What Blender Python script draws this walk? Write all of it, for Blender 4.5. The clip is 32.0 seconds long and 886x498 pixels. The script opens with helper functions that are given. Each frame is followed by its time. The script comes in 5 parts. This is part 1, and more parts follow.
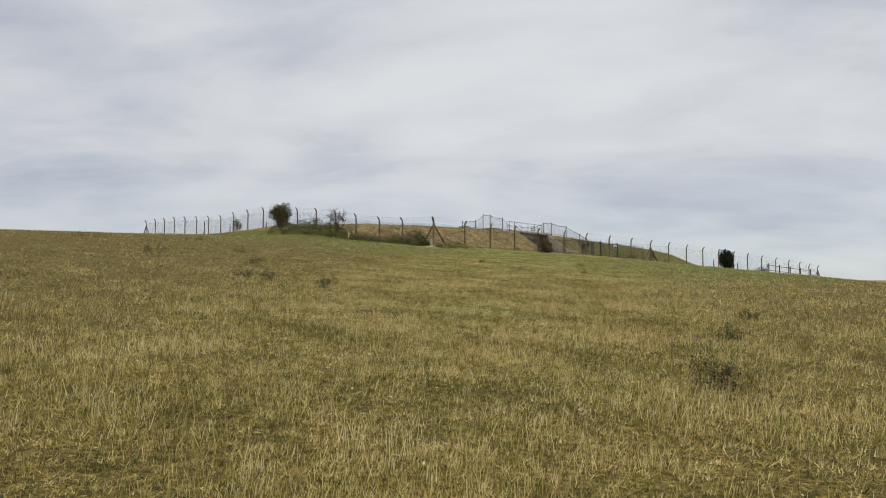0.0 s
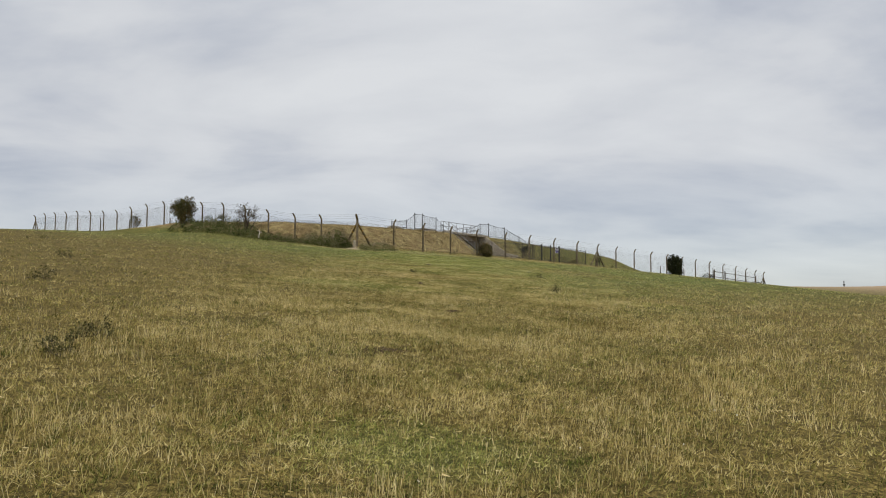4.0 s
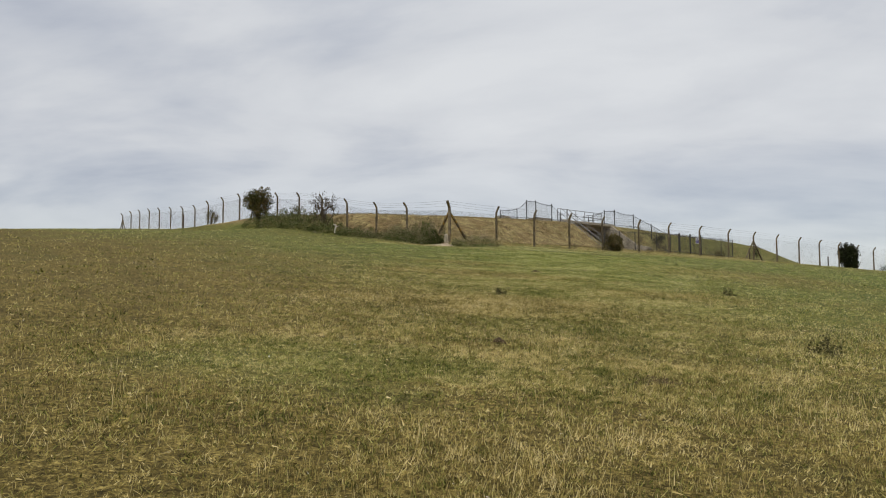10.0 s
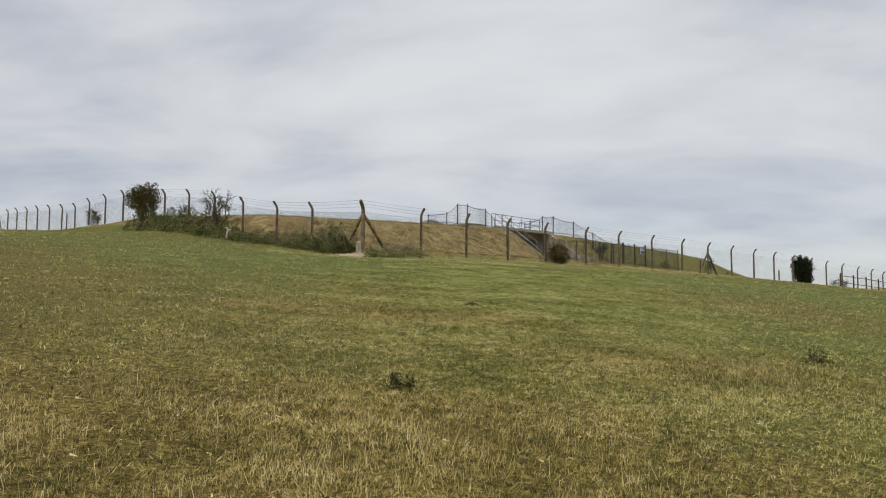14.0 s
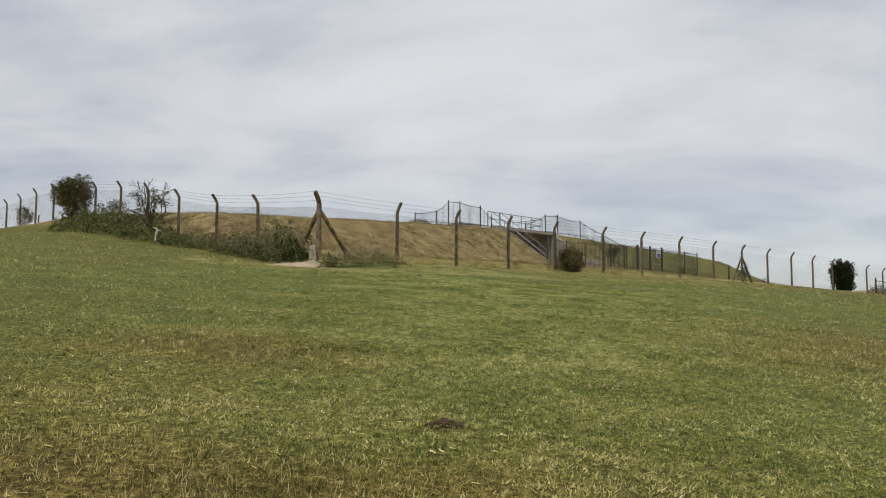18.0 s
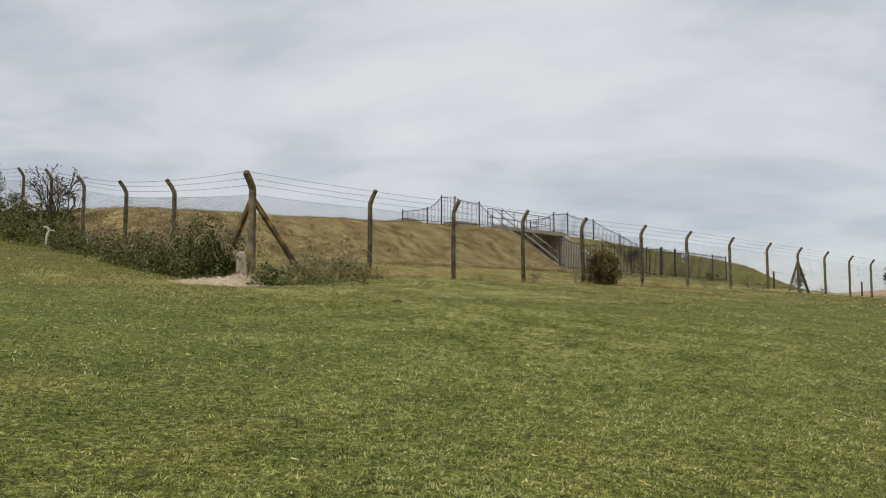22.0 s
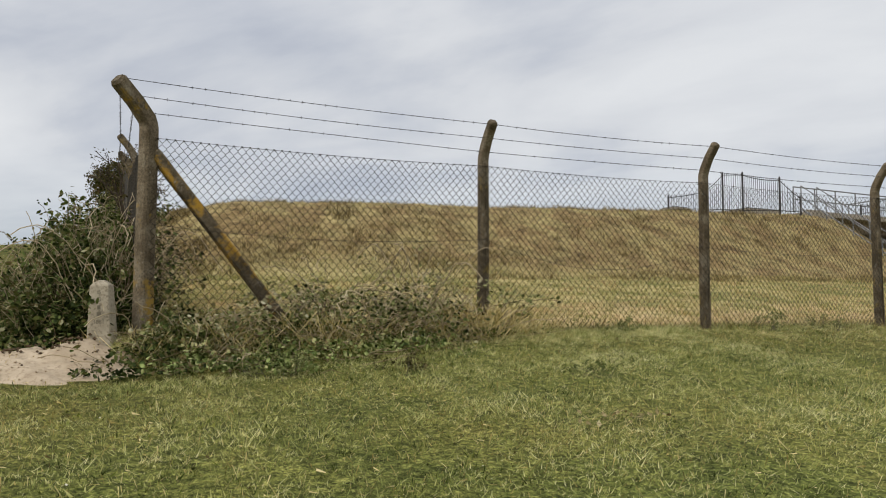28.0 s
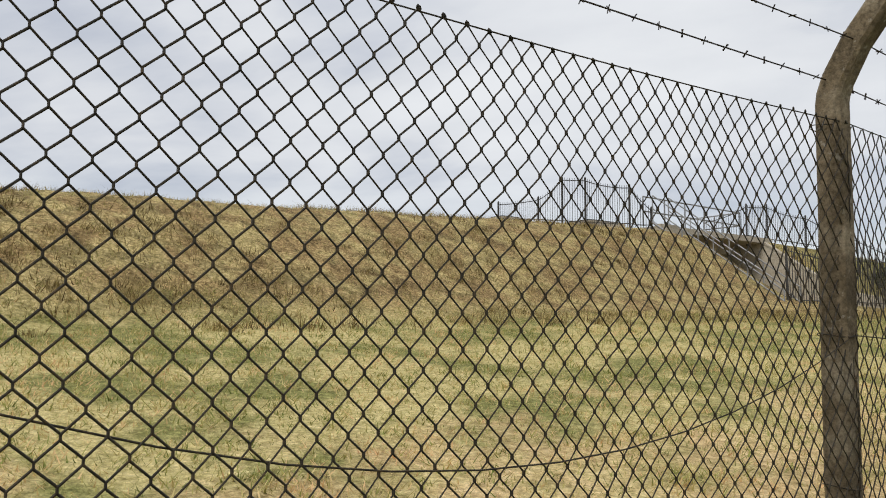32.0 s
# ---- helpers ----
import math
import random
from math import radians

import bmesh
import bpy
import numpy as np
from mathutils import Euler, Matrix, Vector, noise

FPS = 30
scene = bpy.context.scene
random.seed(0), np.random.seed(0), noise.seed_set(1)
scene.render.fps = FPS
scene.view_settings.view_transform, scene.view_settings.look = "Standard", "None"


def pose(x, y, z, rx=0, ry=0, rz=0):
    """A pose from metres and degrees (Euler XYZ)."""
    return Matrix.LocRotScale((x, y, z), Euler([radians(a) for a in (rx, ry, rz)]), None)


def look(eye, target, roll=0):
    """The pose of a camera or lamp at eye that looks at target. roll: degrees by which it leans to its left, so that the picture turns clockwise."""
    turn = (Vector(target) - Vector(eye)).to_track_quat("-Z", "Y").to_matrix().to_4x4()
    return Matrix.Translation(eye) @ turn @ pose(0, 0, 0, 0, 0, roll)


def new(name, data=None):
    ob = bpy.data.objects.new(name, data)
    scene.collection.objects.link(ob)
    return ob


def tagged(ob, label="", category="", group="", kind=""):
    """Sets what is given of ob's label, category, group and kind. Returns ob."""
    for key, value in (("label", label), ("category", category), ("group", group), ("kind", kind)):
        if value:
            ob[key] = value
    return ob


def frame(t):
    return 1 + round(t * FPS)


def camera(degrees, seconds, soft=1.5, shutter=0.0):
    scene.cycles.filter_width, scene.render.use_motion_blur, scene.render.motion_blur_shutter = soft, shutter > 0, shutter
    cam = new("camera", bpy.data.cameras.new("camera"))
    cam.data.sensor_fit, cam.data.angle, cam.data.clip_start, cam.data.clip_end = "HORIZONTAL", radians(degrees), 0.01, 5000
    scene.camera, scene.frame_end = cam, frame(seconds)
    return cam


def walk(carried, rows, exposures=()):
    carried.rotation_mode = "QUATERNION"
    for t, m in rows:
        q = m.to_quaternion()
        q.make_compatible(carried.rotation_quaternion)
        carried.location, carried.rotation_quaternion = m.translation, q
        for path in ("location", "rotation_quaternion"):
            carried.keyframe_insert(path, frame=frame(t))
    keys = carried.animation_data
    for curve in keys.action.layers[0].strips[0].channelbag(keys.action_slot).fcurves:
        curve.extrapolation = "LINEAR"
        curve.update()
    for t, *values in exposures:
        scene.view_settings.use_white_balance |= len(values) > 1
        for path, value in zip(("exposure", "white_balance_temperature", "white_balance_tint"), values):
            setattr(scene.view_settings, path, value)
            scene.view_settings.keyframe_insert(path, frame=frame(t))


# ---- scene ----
# ---- camera and walk ----
cam = camera(57.0, 32.0, 1.0)
PATH = [
    (0, pose(7.319, -66.102, -6.125, 95.02, 0.00, 5.65)),
    (0.5, pose(7.489, -64.927, -6.000, 95.10, -0.09, 4.05)),
    (1, pose(7.602, -63.759, -5.875, 95.08, -0.09, 2.85)),
    (1.5, pose(7.601, -62.601, -5.807, 95.16, -0.19, 2.05)),
    (2, pose(7.373, -61.467, -5.682, 95.15, -0.18, 1.75)),
    (2.5, pose(7.150, -60.389, -5.557, 95.13, -0.18, 1.64)),
    (3, pose(7.035, -59.244, -5.489, 95.11, -0.17, 1.44)),
    (3.5, pose(6.926, -58.155, -5.307, 95.09, -0.17, 1.14)),
    (5.5, pose(6.610, -53.844, -4.864, 95.22, -0.15, -0.26)),
    (6, pose(6.620, -52.801, -4.682, 95.31, -0.05, -0.36)),
    (6.5, pose(6.662, -51.758, -4.623, 95.32, -0.07, -0.63)),
    (7, pose(6.704, -50.715, -4.449, 95.34, -0.08, -1.50)),
    (7.5, pose(6.746, -49.672, -4.389, 95.35, -0.10, -2.77)),
    (8, pose(6.726, -48.578, -4.272, 95.37, -0.11, -3.34)),
    (8.5, pose(6.768, -47.536, -4.155, 95.29, -0.13, -0.80)),
    (9, pose(6.759, -46.555, -4.038, 95.00, -0.05, 4.73)),
    (9.5, pose(6.755, -45.555, -3.976, 94.70, 0.16, 8.91)),
    (10, pose(6.746, -44.498, -3.856, 94.49, 0.17, 9.09)),
    (10.5, pose(6.731, -43.385, -3.736, 94.49, 0.07, 7.87)),
    (11, pose(6.721, -42.328, -3.616, 94.48, 0.08, 6.95)),
    (11.5, pose(6.655, -41.276, -3.439, 94.48, -0.11, 6.03)),
    (12, pose(6.538, -40.288, -3.376, 94.57, -0.11, 5.11)),
    (12.5, pose(6.477, -39.294, -3.199, 94.57, -0.10, 4.59)),
    (13, pose(6.411, -38.242, -3.136, 94.76, -0.09, 4.47)),
    (13.5, pose(6.304, -37.208, -3.021, 94.88, -0.10, 4.37)),
    (14, pose(6.253, -36.169, -2.963, 94.89, -0.10, 4.16)),
    (14.5, pose(6.260, -35.123, -2.790, 94.90, -0.11, 3.96)),
    (15, pose(6.204, -34.027, -2.732, 94.92, -0.11, 3.76)),
    (15.5, pose(6.148, -32.930, -2.560, 94.93, -0.12, 3.65)),
    (17.5, pose(6.147, -28.464, -2.098, 94.88, -0.04, 3.64)),
    (18, pose(6.091, -27.368, -1.983, 94.90, -0.04, 3.84)),
    (18.5, pose(5.916, -26.225, -1.868, 94.91, -0.05, 3.94)),
    (19, pose(5.860, -25.129, -1.809, 94.92, -0.05, 3.83)),
    (19.5, pose(5.866, -24.084, -1.637, 94.94, 0.05, 3.73)),
    (20, pose(5.862, -22.924, -1.521, 94.95, 0.04, 3.63)),
    (21, pose(5.592, -20.715, -1.328, 94.87, 0.03, 3.42)),
    (22, pose(5.493, -18.489, -1.077, 94.99, 0.12, 3.30)),
    (22.5, pose(5.617, -17.387, -1.008, 95.00, 0.11, 3.10)),
    (23, pose(5.570, -16.302, -0.883, 95.01, 0.11, 2.89)),
    (23.5, pose(5.474, -15.271, -0.767, 95.01, 0.01, 2.78)),
    (24, pose(5.383, -14.298, -0.651, 95.02, 0.12, 2.47)),
    (24.5, pose(5.401, -13.255, -0.536, 95.02, 0.03, 2.25)),
    (25, pose(5.356, -12.162, -0.420, 95.02, 0.13, 2.84)),
    (25.5, pose(5.396, -11.082, -0.292, 95.01, 0.07, 6.67)),
    (26, pose(5.442, -10.059, -0.164, 95.00, 0.30, 14.80)),
    (26.5, pose(5.596, -8.967, -0.093, 94.99, 0.53, 21.33)),
    (28.5, pose(5.431, -4.812, 0.260, 95.00, -0.10, 23.98)),
    (29, pose(4.906, -3.946, 0.344, 95.26, 0.19, 24.47)),
    (29.5, pose(4.407, -3.153, 0.477, 95.13, 0.04, 23.84)),
    (30, pose(4.052, -2.247, 0.591, 95.10, -0.12, 21.61)),
    (30.5, pose(3.934, -1.253, 0.765, 95.22, 0.04, 18.03)),
    (31, pose(3.850, -0.244, 0.817, 95.25, 0.09, 14.45)),
    (31.5, pose(3.725, 0.703, 0.969, 95.29, -0.01, 12.09)),
    (32, pose(3.550, 1.460, 1.086, 95.40, -0.30, 10.35)),
]
walk(cam, PATH, [(0, 0.0), (26.5, 0.0), (29.0, 0.16), (30.5, 0.20), (32, 0.20)])

# ---- world, sun ----
def nodes_of(tree):
    tree.nodes.clear()

    def add(kind, **kw):
        n = tree.nodes.new(kind)
        for k, v in kw.items():
            if k == "ins":
                for key, val in v.items():
                    sock = n.inputs[key]
                    if isinstance(val, bpy.types.NodeSocket):
                        tree.links.new(val, sock)
                    else:
                        sock.default_value = val
            elif k == "ramp":
                el = n.color_ramp.elements
                el[1].position, el[0].position = v[-1][0], v[0][0]
                el[0].color, el[1].color = (*v[0][1], 1), (*v[-1][1], 1)
                for p, c in v[1:-1]:
                    el.new(p).color = (*c, 1)
            elif k == "operation":
                n.operation = v
            elif k == "data_type":
                n.data_type = v
            elif k == "blend_type":
                n.blend_type = v
            elif k == "sky_type":
                n.sky_type = v
        return n
    return add


world = bpy.data.worlds.new("overcast_sky")
world.use_nodes = True
scene.world = world
W = nodes_of(world.node_tree)
sky = W("ShaderNodeTexSky", sky_type="NISHITA")
sky.sun_disc = False
sky.sun_elevation = radians(48)
sky.sun_rotation = radians(200)
tc = W("ShaderNodeTexCoord")
sep = W("ShaderNodeSeparateXYZ", ins={0: tc.outputs["Generated"]})
up = W("ShaderNodeMath", operation="MAXIMUM", ins={0: sep.outputs[2], 1: 0.03})
# clouds lie on a flat layer: direction divided by its height
flat = W("ShaderNodeMath", operation="ADD", ins={0: up.outputs[0], 1: 0.24})
inv = W("ShaderNodeMath", operation="DIVIDE", ins={0: 1.0, 1: flat.outputs[0]})
lay = W("ShaderNodeVectorMath", operation="SCALE", ins={0: tc.outputs["Generated"], 3: inv.outputs[0]})
mapc = W("ShaderNodeMapping", ins={0: lay.outputs[0], "Rotation": (0, 0, radians(-18)), "Scale": (0.75, 1.1, 0.5), "Location": (0.35, 0.1, 0.0)})
cl1 = W("ShaderNodeTexNoise", ins={0: mapc.outputs[0], "Scale": 1.5, "Detail": 7.0, "Roughness": 0.52, "Distortion": 0.35})
cl2 = W("ShaderNodeTexNoise", ins={0: mapc.outputs[0], "Scale": 3.4, "Detail": 5.0, "Roughness": 0.5})
mixn = W("ShaderNodeMath", operation="MULTIPLY_ADD", ins={0: cl2.outputs[0], 1: 0.28, 2: cl1.outputs[0]})
cloud = W("ShaderNodeValToRGB", ramp=[(0.42, (0.40, 0.435, 0.515)), (0.54, (0.53, 0.558, 0.615)), (0.66, (0.65, 0.668, 0.70)), (0.82, (0.735, 0.75, 0.77))],
          ins={0: mixn.outputs[0]})
gain = W("ShaderNodeMapRange", ins={0: sep.outputs[2], 1: 0.30, 2: 0.95, 3: 1.0, 4: 1.2})
skyl = W("ShaderNodeVectorMath", operation="SCALE", ins={0: sky.outputs[0], 3: 0.088})
thin = W("ShaderNodeMapRange", ins={0: sep.outputs[2], 1: 0.0, 2: 0.2, 3: 0.42, 4: 0.06})
mixs = W("ShaderNodeMix", data_type="RGBA", ins={0: thin.outputs[0], 6: cloud.outputs[0], 7: skyl.outputs[0]})
tot = W("ShaderNodeVectorMath", operation="SCALE", ins={0: mixs.outputs[2], 3: gain.outputs[0]})
bg = W("ShaderNodeBackground", ins={0: tot.outputs[0], 1: 1.0})
W("ShaderNodeOutputWorld", ins={0: bg.outputs[0]})

sun = new("sun", bpy.data.lights.new("sun", "SUN"))
sun.data.energy, sun.data.angle, sun.data.color = 1.5, radians(14), (1.0, 0.95, 0.87)
sun.matrix_world = look((0, 0, 0), (0.42, 0.78, -0.85))

# ---- the lie of the land ----
# u runs along the fence that faces the walk, v uphill from it; both start at the corner post
AU, AV = Vector((0.6666, 0.7454)), Vector((-0.7454, 0.6666))


def xy(u, v):
    return u * 0.6666 - v * 0.7454, u * 0.7454 + v * 0.6666


def ss(a, b, x):
    t = np.clip((x - a) / (b - a), 0, 1)
    return t * t * (3 - 2 * t)


def field(u, v):
    """Height of the open hillside."""
    X, Y = xy(u, v)
    a, b = np.clip(u / 50, -1.3, 1.9), np.clip(v / 50, -1.4, 1.25)
    z = (-0.084 + 1.153 * a + 6.252 * b - 0.929 * a * a + 0.802 * a * b - 0.586 * b * b
         - 0.037 * a ** 3 - 0.396 * a * a * b + 0.402 * a * b * b - 0.538 * b ** 3)
    z = z + 0.07 * np.exp(-(u / 8) ** 2 - (v / 8) ** 2)
    z = z - 0.5 * np.exp(-((u + 17) / 22) ** 2 - ((v - 33) / 20) ** 2)
    z = z + 0.38 * np.exp(-((u + 0.5) / 5) ** 2 - ((v - 17.5) / 5.5) ** 2)
    z = z - 0.21 * ss(0.25, 0.95, np.hypot(np.minimum(u, 0), np.minimum(v, 0))) * np.exp(-((u + 0.9) / 2.6) ** 2 - ((v + 0.4) / 2.4) ** 2)
    far = 3.0 - 8 * ss(0, 200, 0.75 * X - 0.66 * Y) + 17 * np.exp(-((X - 330) / 190) ** 2 - ((Y - 500) / 260) ** 2)
    return z + (far - z) * ss(75, 190, np.hypot(X, Y + 5))


def crest(u):
    return np.interp(u, [0, 7, 28, 37, 44, 50, 57, 63, 72], [2.98, 3.30, 4.55, 4.6, 4.3, 4.25, 4.05, 3.6, 2.7])


def land(u, v):
    """Height of the ground with the covered reservoir's mound and the cutting for its entrance."""
    u, v = np.asarray(u, float), np.asarray(v, float)
    z = field(u, v) + 0.018 * np.sin(u * 0.8 + 1.3 * np.sin(v * 0.4)) * np.sin(v * 0.9 + 0.8 * np.sin(u * 0.5)) * np.exp(-np.hypot(u, v + 20) / 60)
    foot, top = 7.6 + 0.14 * np.clip(u - 5, 0, 30), 13.0 + 0.165 * np.clip(u - 7, 0, 22)
    lift = crest(u) - field(u, top)
    bank = z + lift * ss(0, 1, (v - foot) / (top - foot)) * 1.0
    roof = crest(u) + (0.085 + 0.045 * ss(8, 24, u)) * np.clip(v - top, 0, 14)
    m = np.where(v < top, bank, roof)
    m = m + 0.02 * np.sin(u * 0.9 + 1.1 * np.sin(v * 0.6)) * np.sin(v * 1.1 + 0.7 * np.sin(u * 0.5)) + 0.008 * np.sin(u * 2.7 + v * 1.3) * np.sin(v * 2.1 - u * 0.8)
    # tussocks on the uncut bank
    hump = np.sin(u * 5.3 + 1.7 * np.sin(v * 2.3)) * np.sin(v * 6.1 + 1.4 * np.sin(u * 1.9)) + 0.7 * np.sin(u * 8.7 - v * 4.1 + 2 * np.sin(u * 1.3)) * np.sin(v * 3.7 + u * 2.2)
    m = m + 0.016 * hump * ss(foot - 0.5, foot + 1.5, v) * (1 - ss(top, top + 3, v)) * (1 - ss(24, 40, u))
    w = ss(0.2, 4.2, u + 0.06 * v) * (1 - ss(60, 74, u)) * (1 - ss(36, 46, v))
    w = w * (1 - ((u > 27.75) & (u < 34.15) & (v < 23.0)))
    return z + np.maximum(m - z, 0) * w


def ground_at(u, v):
    return float(land(u, v))


def spot(u, v, dz=0.0):
    x, y = xy(u, v)
    return Vector((x, y, ground_at(u, v) + dz))


# ---- materials ----
def material(name):
    m = bpy.data.materials.new(name)
    m.use_nodes = True
    return m, nodes_of(m.node_tree)


def finish(A, colour, rough=0.8, metal=0.0, height=None, strength=0.3, dist=0.01, spec=0.3):
    b = A("ShaderNodeBsdfPrincipled", ins={"Base Color": colour, "Roughness": rough, "Metallic": metal, "Specular IOR Level": spec})
    if height is not None:
        bump = A("ShaderNodeBump", ins={"Height": height, "Strength": strength, "Distance": dist})
        b.id_data.links.new(bump.outputs[0], b.inputs["Normal"])
    A("ShaderNodeOutputMaterial", ins={0: b.outputs[0]})


def mottled(name, c1, c2, c3, scale=4.0, fine=40.0, rough=0.85, metal=0.0, bump=0.4, dist=0.004, per_object=0.0):
    """Two scales of noise between three colours."""
    m, A = material(name)
    tc = A("ShaderNodeTexCoord")
    n1 = A("ShaderNodeTexNoise", ins={0: tc.outputs["Object"], "Scale": scale, "Detail": 5.0, "Roughness": 0.6})
    n2 = A("ShaderNodeTexNoise", ins={0: tc.outputs["Object"], "Scale": fine, "Detail": 4.0, "Roughness": 0.65})
    r1 = A("ShaderNodeValToRGB", ramp=[(0.36, c1), (0.62, c2)], ins={0: n1.outputs[0]})
    f2 = A("ShaderNodeValToRGB", ramp=[(0.50, (0, 0, 0)), (0.68, (1, 1, 1))], ins={0: n2.outputs[0]})
    mx = A("ShaderNodeMix", data_type="RGBA", ins={0: f2.outputs[0], 6: r1.outputs[0], 7: (*c3, 1)})
    out = mx.outputs[2]
    if per_object:
        oi = A("ShaderNodeObjectInfo")
        mr = A("ShaderNodeMapRange", ins={0: oi.outputs["Random"], 3: 1 - per_object, 4: 1 + per_object})
        sc = A("ShaderNodeVectorMath", operation="SCALE", ins={0: out, 3: mr.outputs[0]})
        out = sc.outputs[0]
    finish(A, out, rough, metal, n2.outputs[0], bump, dist)
    return m


# worn, straw-coloured patches in the pasture: x, y, half width, half depth, how dry
DRY_PATCHES = [(5.2, -31.2, 2.8, 1.8, 0.50), (4.6, -23.6, 3.0, 1.2, 0.45), (3.4, -18.9, 1.8, 1.2, 0.40), (8.6, -27.0, 2.2, 1.6, 0.30), (12.5, -15.0, 4.0, 6.0, 0.38), (4.4, -37.6, 2.0, 1.6, -0.40), (6.6, -52.0, 1.1, 0.9, -0.60)]


def dry_sockets(A, pos):
    """The same patches as a socket, to be added to the dryness."""
    total = None
    for x, y, rx, ry, k in DRY_PATCHES:
        d = A("ShaderNodeVectorMath", operation="SUBTRACT", ins={0: pos, 1: (x, y, 0)})
        e = A("ShaderNodeVectorMath", operation="MULTIPLY", ins={0: d.outputs[0], 1: (1 / rx, 1 / ry, 0)})
        r = A("ShaderNodeVectorMath", operation="LENGTH", ins={0: e.outputs[0]})
        m = A("ShaderNodeMapRange", ins={0: r.outputs["Value"], 1: 0.35, 2: 1.25, 3: k, 4: 0.0})
        if total is None:
            total = m.outputs[0]
        else:
            total = A("ShaderNodeMath", operation="ADD", ins={0: total, 1: m.outputs[0]}).outputs[0]
    return total


def dry_patch(X, Y):
    return sum(k * (1 - ss(0.35, 1.25, np.hypot((X - x) / rx, (Y - y) / ry))) for x, y, rx, ry, k in DRY_PATCHES)


def leafy(name, stops, patch=1.2, rough=0.75, spec=0.1, through_light=0.12, dry_stops=None):
    """Leaves or blades: colour varies from piece to piece and in patches."""
    m, A = material(name)
    geo = A("ShaderNodeNewGeometry")
    n1 = A("ShaderNodeTexNoise", ins={0: geo.outputs["Position"], "Scale": patch, "Detail": 3.0})
    n2 = A("ShaderNodeTexNoise", ins={0: geo.outputs["Position"], "Scale": patch * 9, "Detail": 2.0})
    n2w = A("ShaderNodeMath", operation="MULTIPLY_ADD", ins={0: n2.outputs[0], 1: 2.0, 2: -0.5})
    n1w = A("ShaderNodeMath", operation="MULTIPLY_ADD", ins={0: n1.outputs[0], 1: 1.5, 2: -0.25})
    ns = A("ShaderNodeMath", operation="ADD", ins={0: n1w.outputs[0], 1: n2w.outputs[0]})
    mr = A("ShaderNodeMath", operation="MULTIPLY_ADD", ins={0: geo.outputs["Random Per Island"], 1: 0.7, 2: ns.outputs[0]})
    sh = A("ShaderNodeMath", operation="SUBTRACT", ins={0: mr.outputs[0], 1: 0.85})
    r = A("ShaderNodeValToRGB", ramp=stops, ins={0: sh.outputs[0]})
    col = r.outputs[0]
    if dry_stops:
        # drier away from the fence and on the shoulders of the hill
        v = A("ShaderNodeVectorMath", operation="DOT_PRODUCT", ins={0: geo.outputs["Position"], 1: (-0.7454, 0.6666, 0)})
        u = A("ShaderNodeVectorMath", operation="DOT_PRODUCT", ins={0: geo.outputs["Position"], 1: (0.6666, 0.7454, 0)})
        g = A("ShaderNodeMapRange", ins={0: v.outputs["Value"], 1: -38.0, 2: -22.0, 3: 0.72, 4: 0.10})
        gn = A("ShaderNodeMapRange", ins={0: v.outputs["Value"], 1: -6.0, 2: -1.0, 3: 0.0, 4: 0.30})
        gl = A("ShaderNodeMapRange", ins={0: u.outputs["Value"], 1: -25.0, 2: -6.0, 3: 0.75, 4: 0.0})
        m1 = A("ShaderNodeMath", operation="MAXIMUM", ins={0: g.outputs[0], 1: gn.outputs[0]})
        m2 = A("ShaderNodeMath", operation="MAXIMUM", ins={0: m1.outputs[0], 1: gl.outputs[0]})
        m3 = A("ShaderNodeMath", operation="ADD", ins={0: m2.outputs[0], 1: dry_sockets(A, geo.outputs["Position"])})
        nb = A("ShaderNodeMath", operation="MULTIPLY_ADD", ins={0: ns.outputs[0], 1: 0.9, 2: m3.outputs[0]})
        nc = A("ShaderNodeMath", operation="SUBTRACT", ins={0: nb.outputs[0], 1: 0.9})
        nc.use_clamp = True
        r2 = A("ShaderNodeValToRGB", ramp=dry_stops, ins={0: sh.outputs[0]})
        cm = A("ShaderNodeMix", data_type="RGBA", ins={0: nc.outputs[0], 6: col, 7: r2.outputs[0]})
        col = cm.outputs[2]
    b = A("ShaderNodeBsdfPrincipled", ins={"Base Color": col, "Roughness": rough, "Specular IOR Level": spec})
    tr = A("ShaderNodeBsdfTranslucent", ins={0: col})
    mx = A("ShaderNodeMixShader", ins={0: through_light, 1: b.outputs[0], 2: tr.outputs[0]})
    A("ShaderNodeOutputMaterial", ins={0: mx.outputs[0]})
    return m


def turf_masks(A):
    """u, v in metres from the corner post, and two noises, as sockets."""
    geo = A("ShaderNodeNewGeometry")
    u = A("ShaderNodeVectorMath", operation="DOT_PRODUCT", ins={0: geo.outputs["Position"], 1: (0.6666, 0.7454, 0)})
    v = A("ShaderNodeVectorMath", operation="DOT_PRODUCT", ins={0: geo.outputs["Position"], 1: (-0.7454, 0.6666, 0)})
    return geo, u.outputs["Value"], v.outputs["Value"]


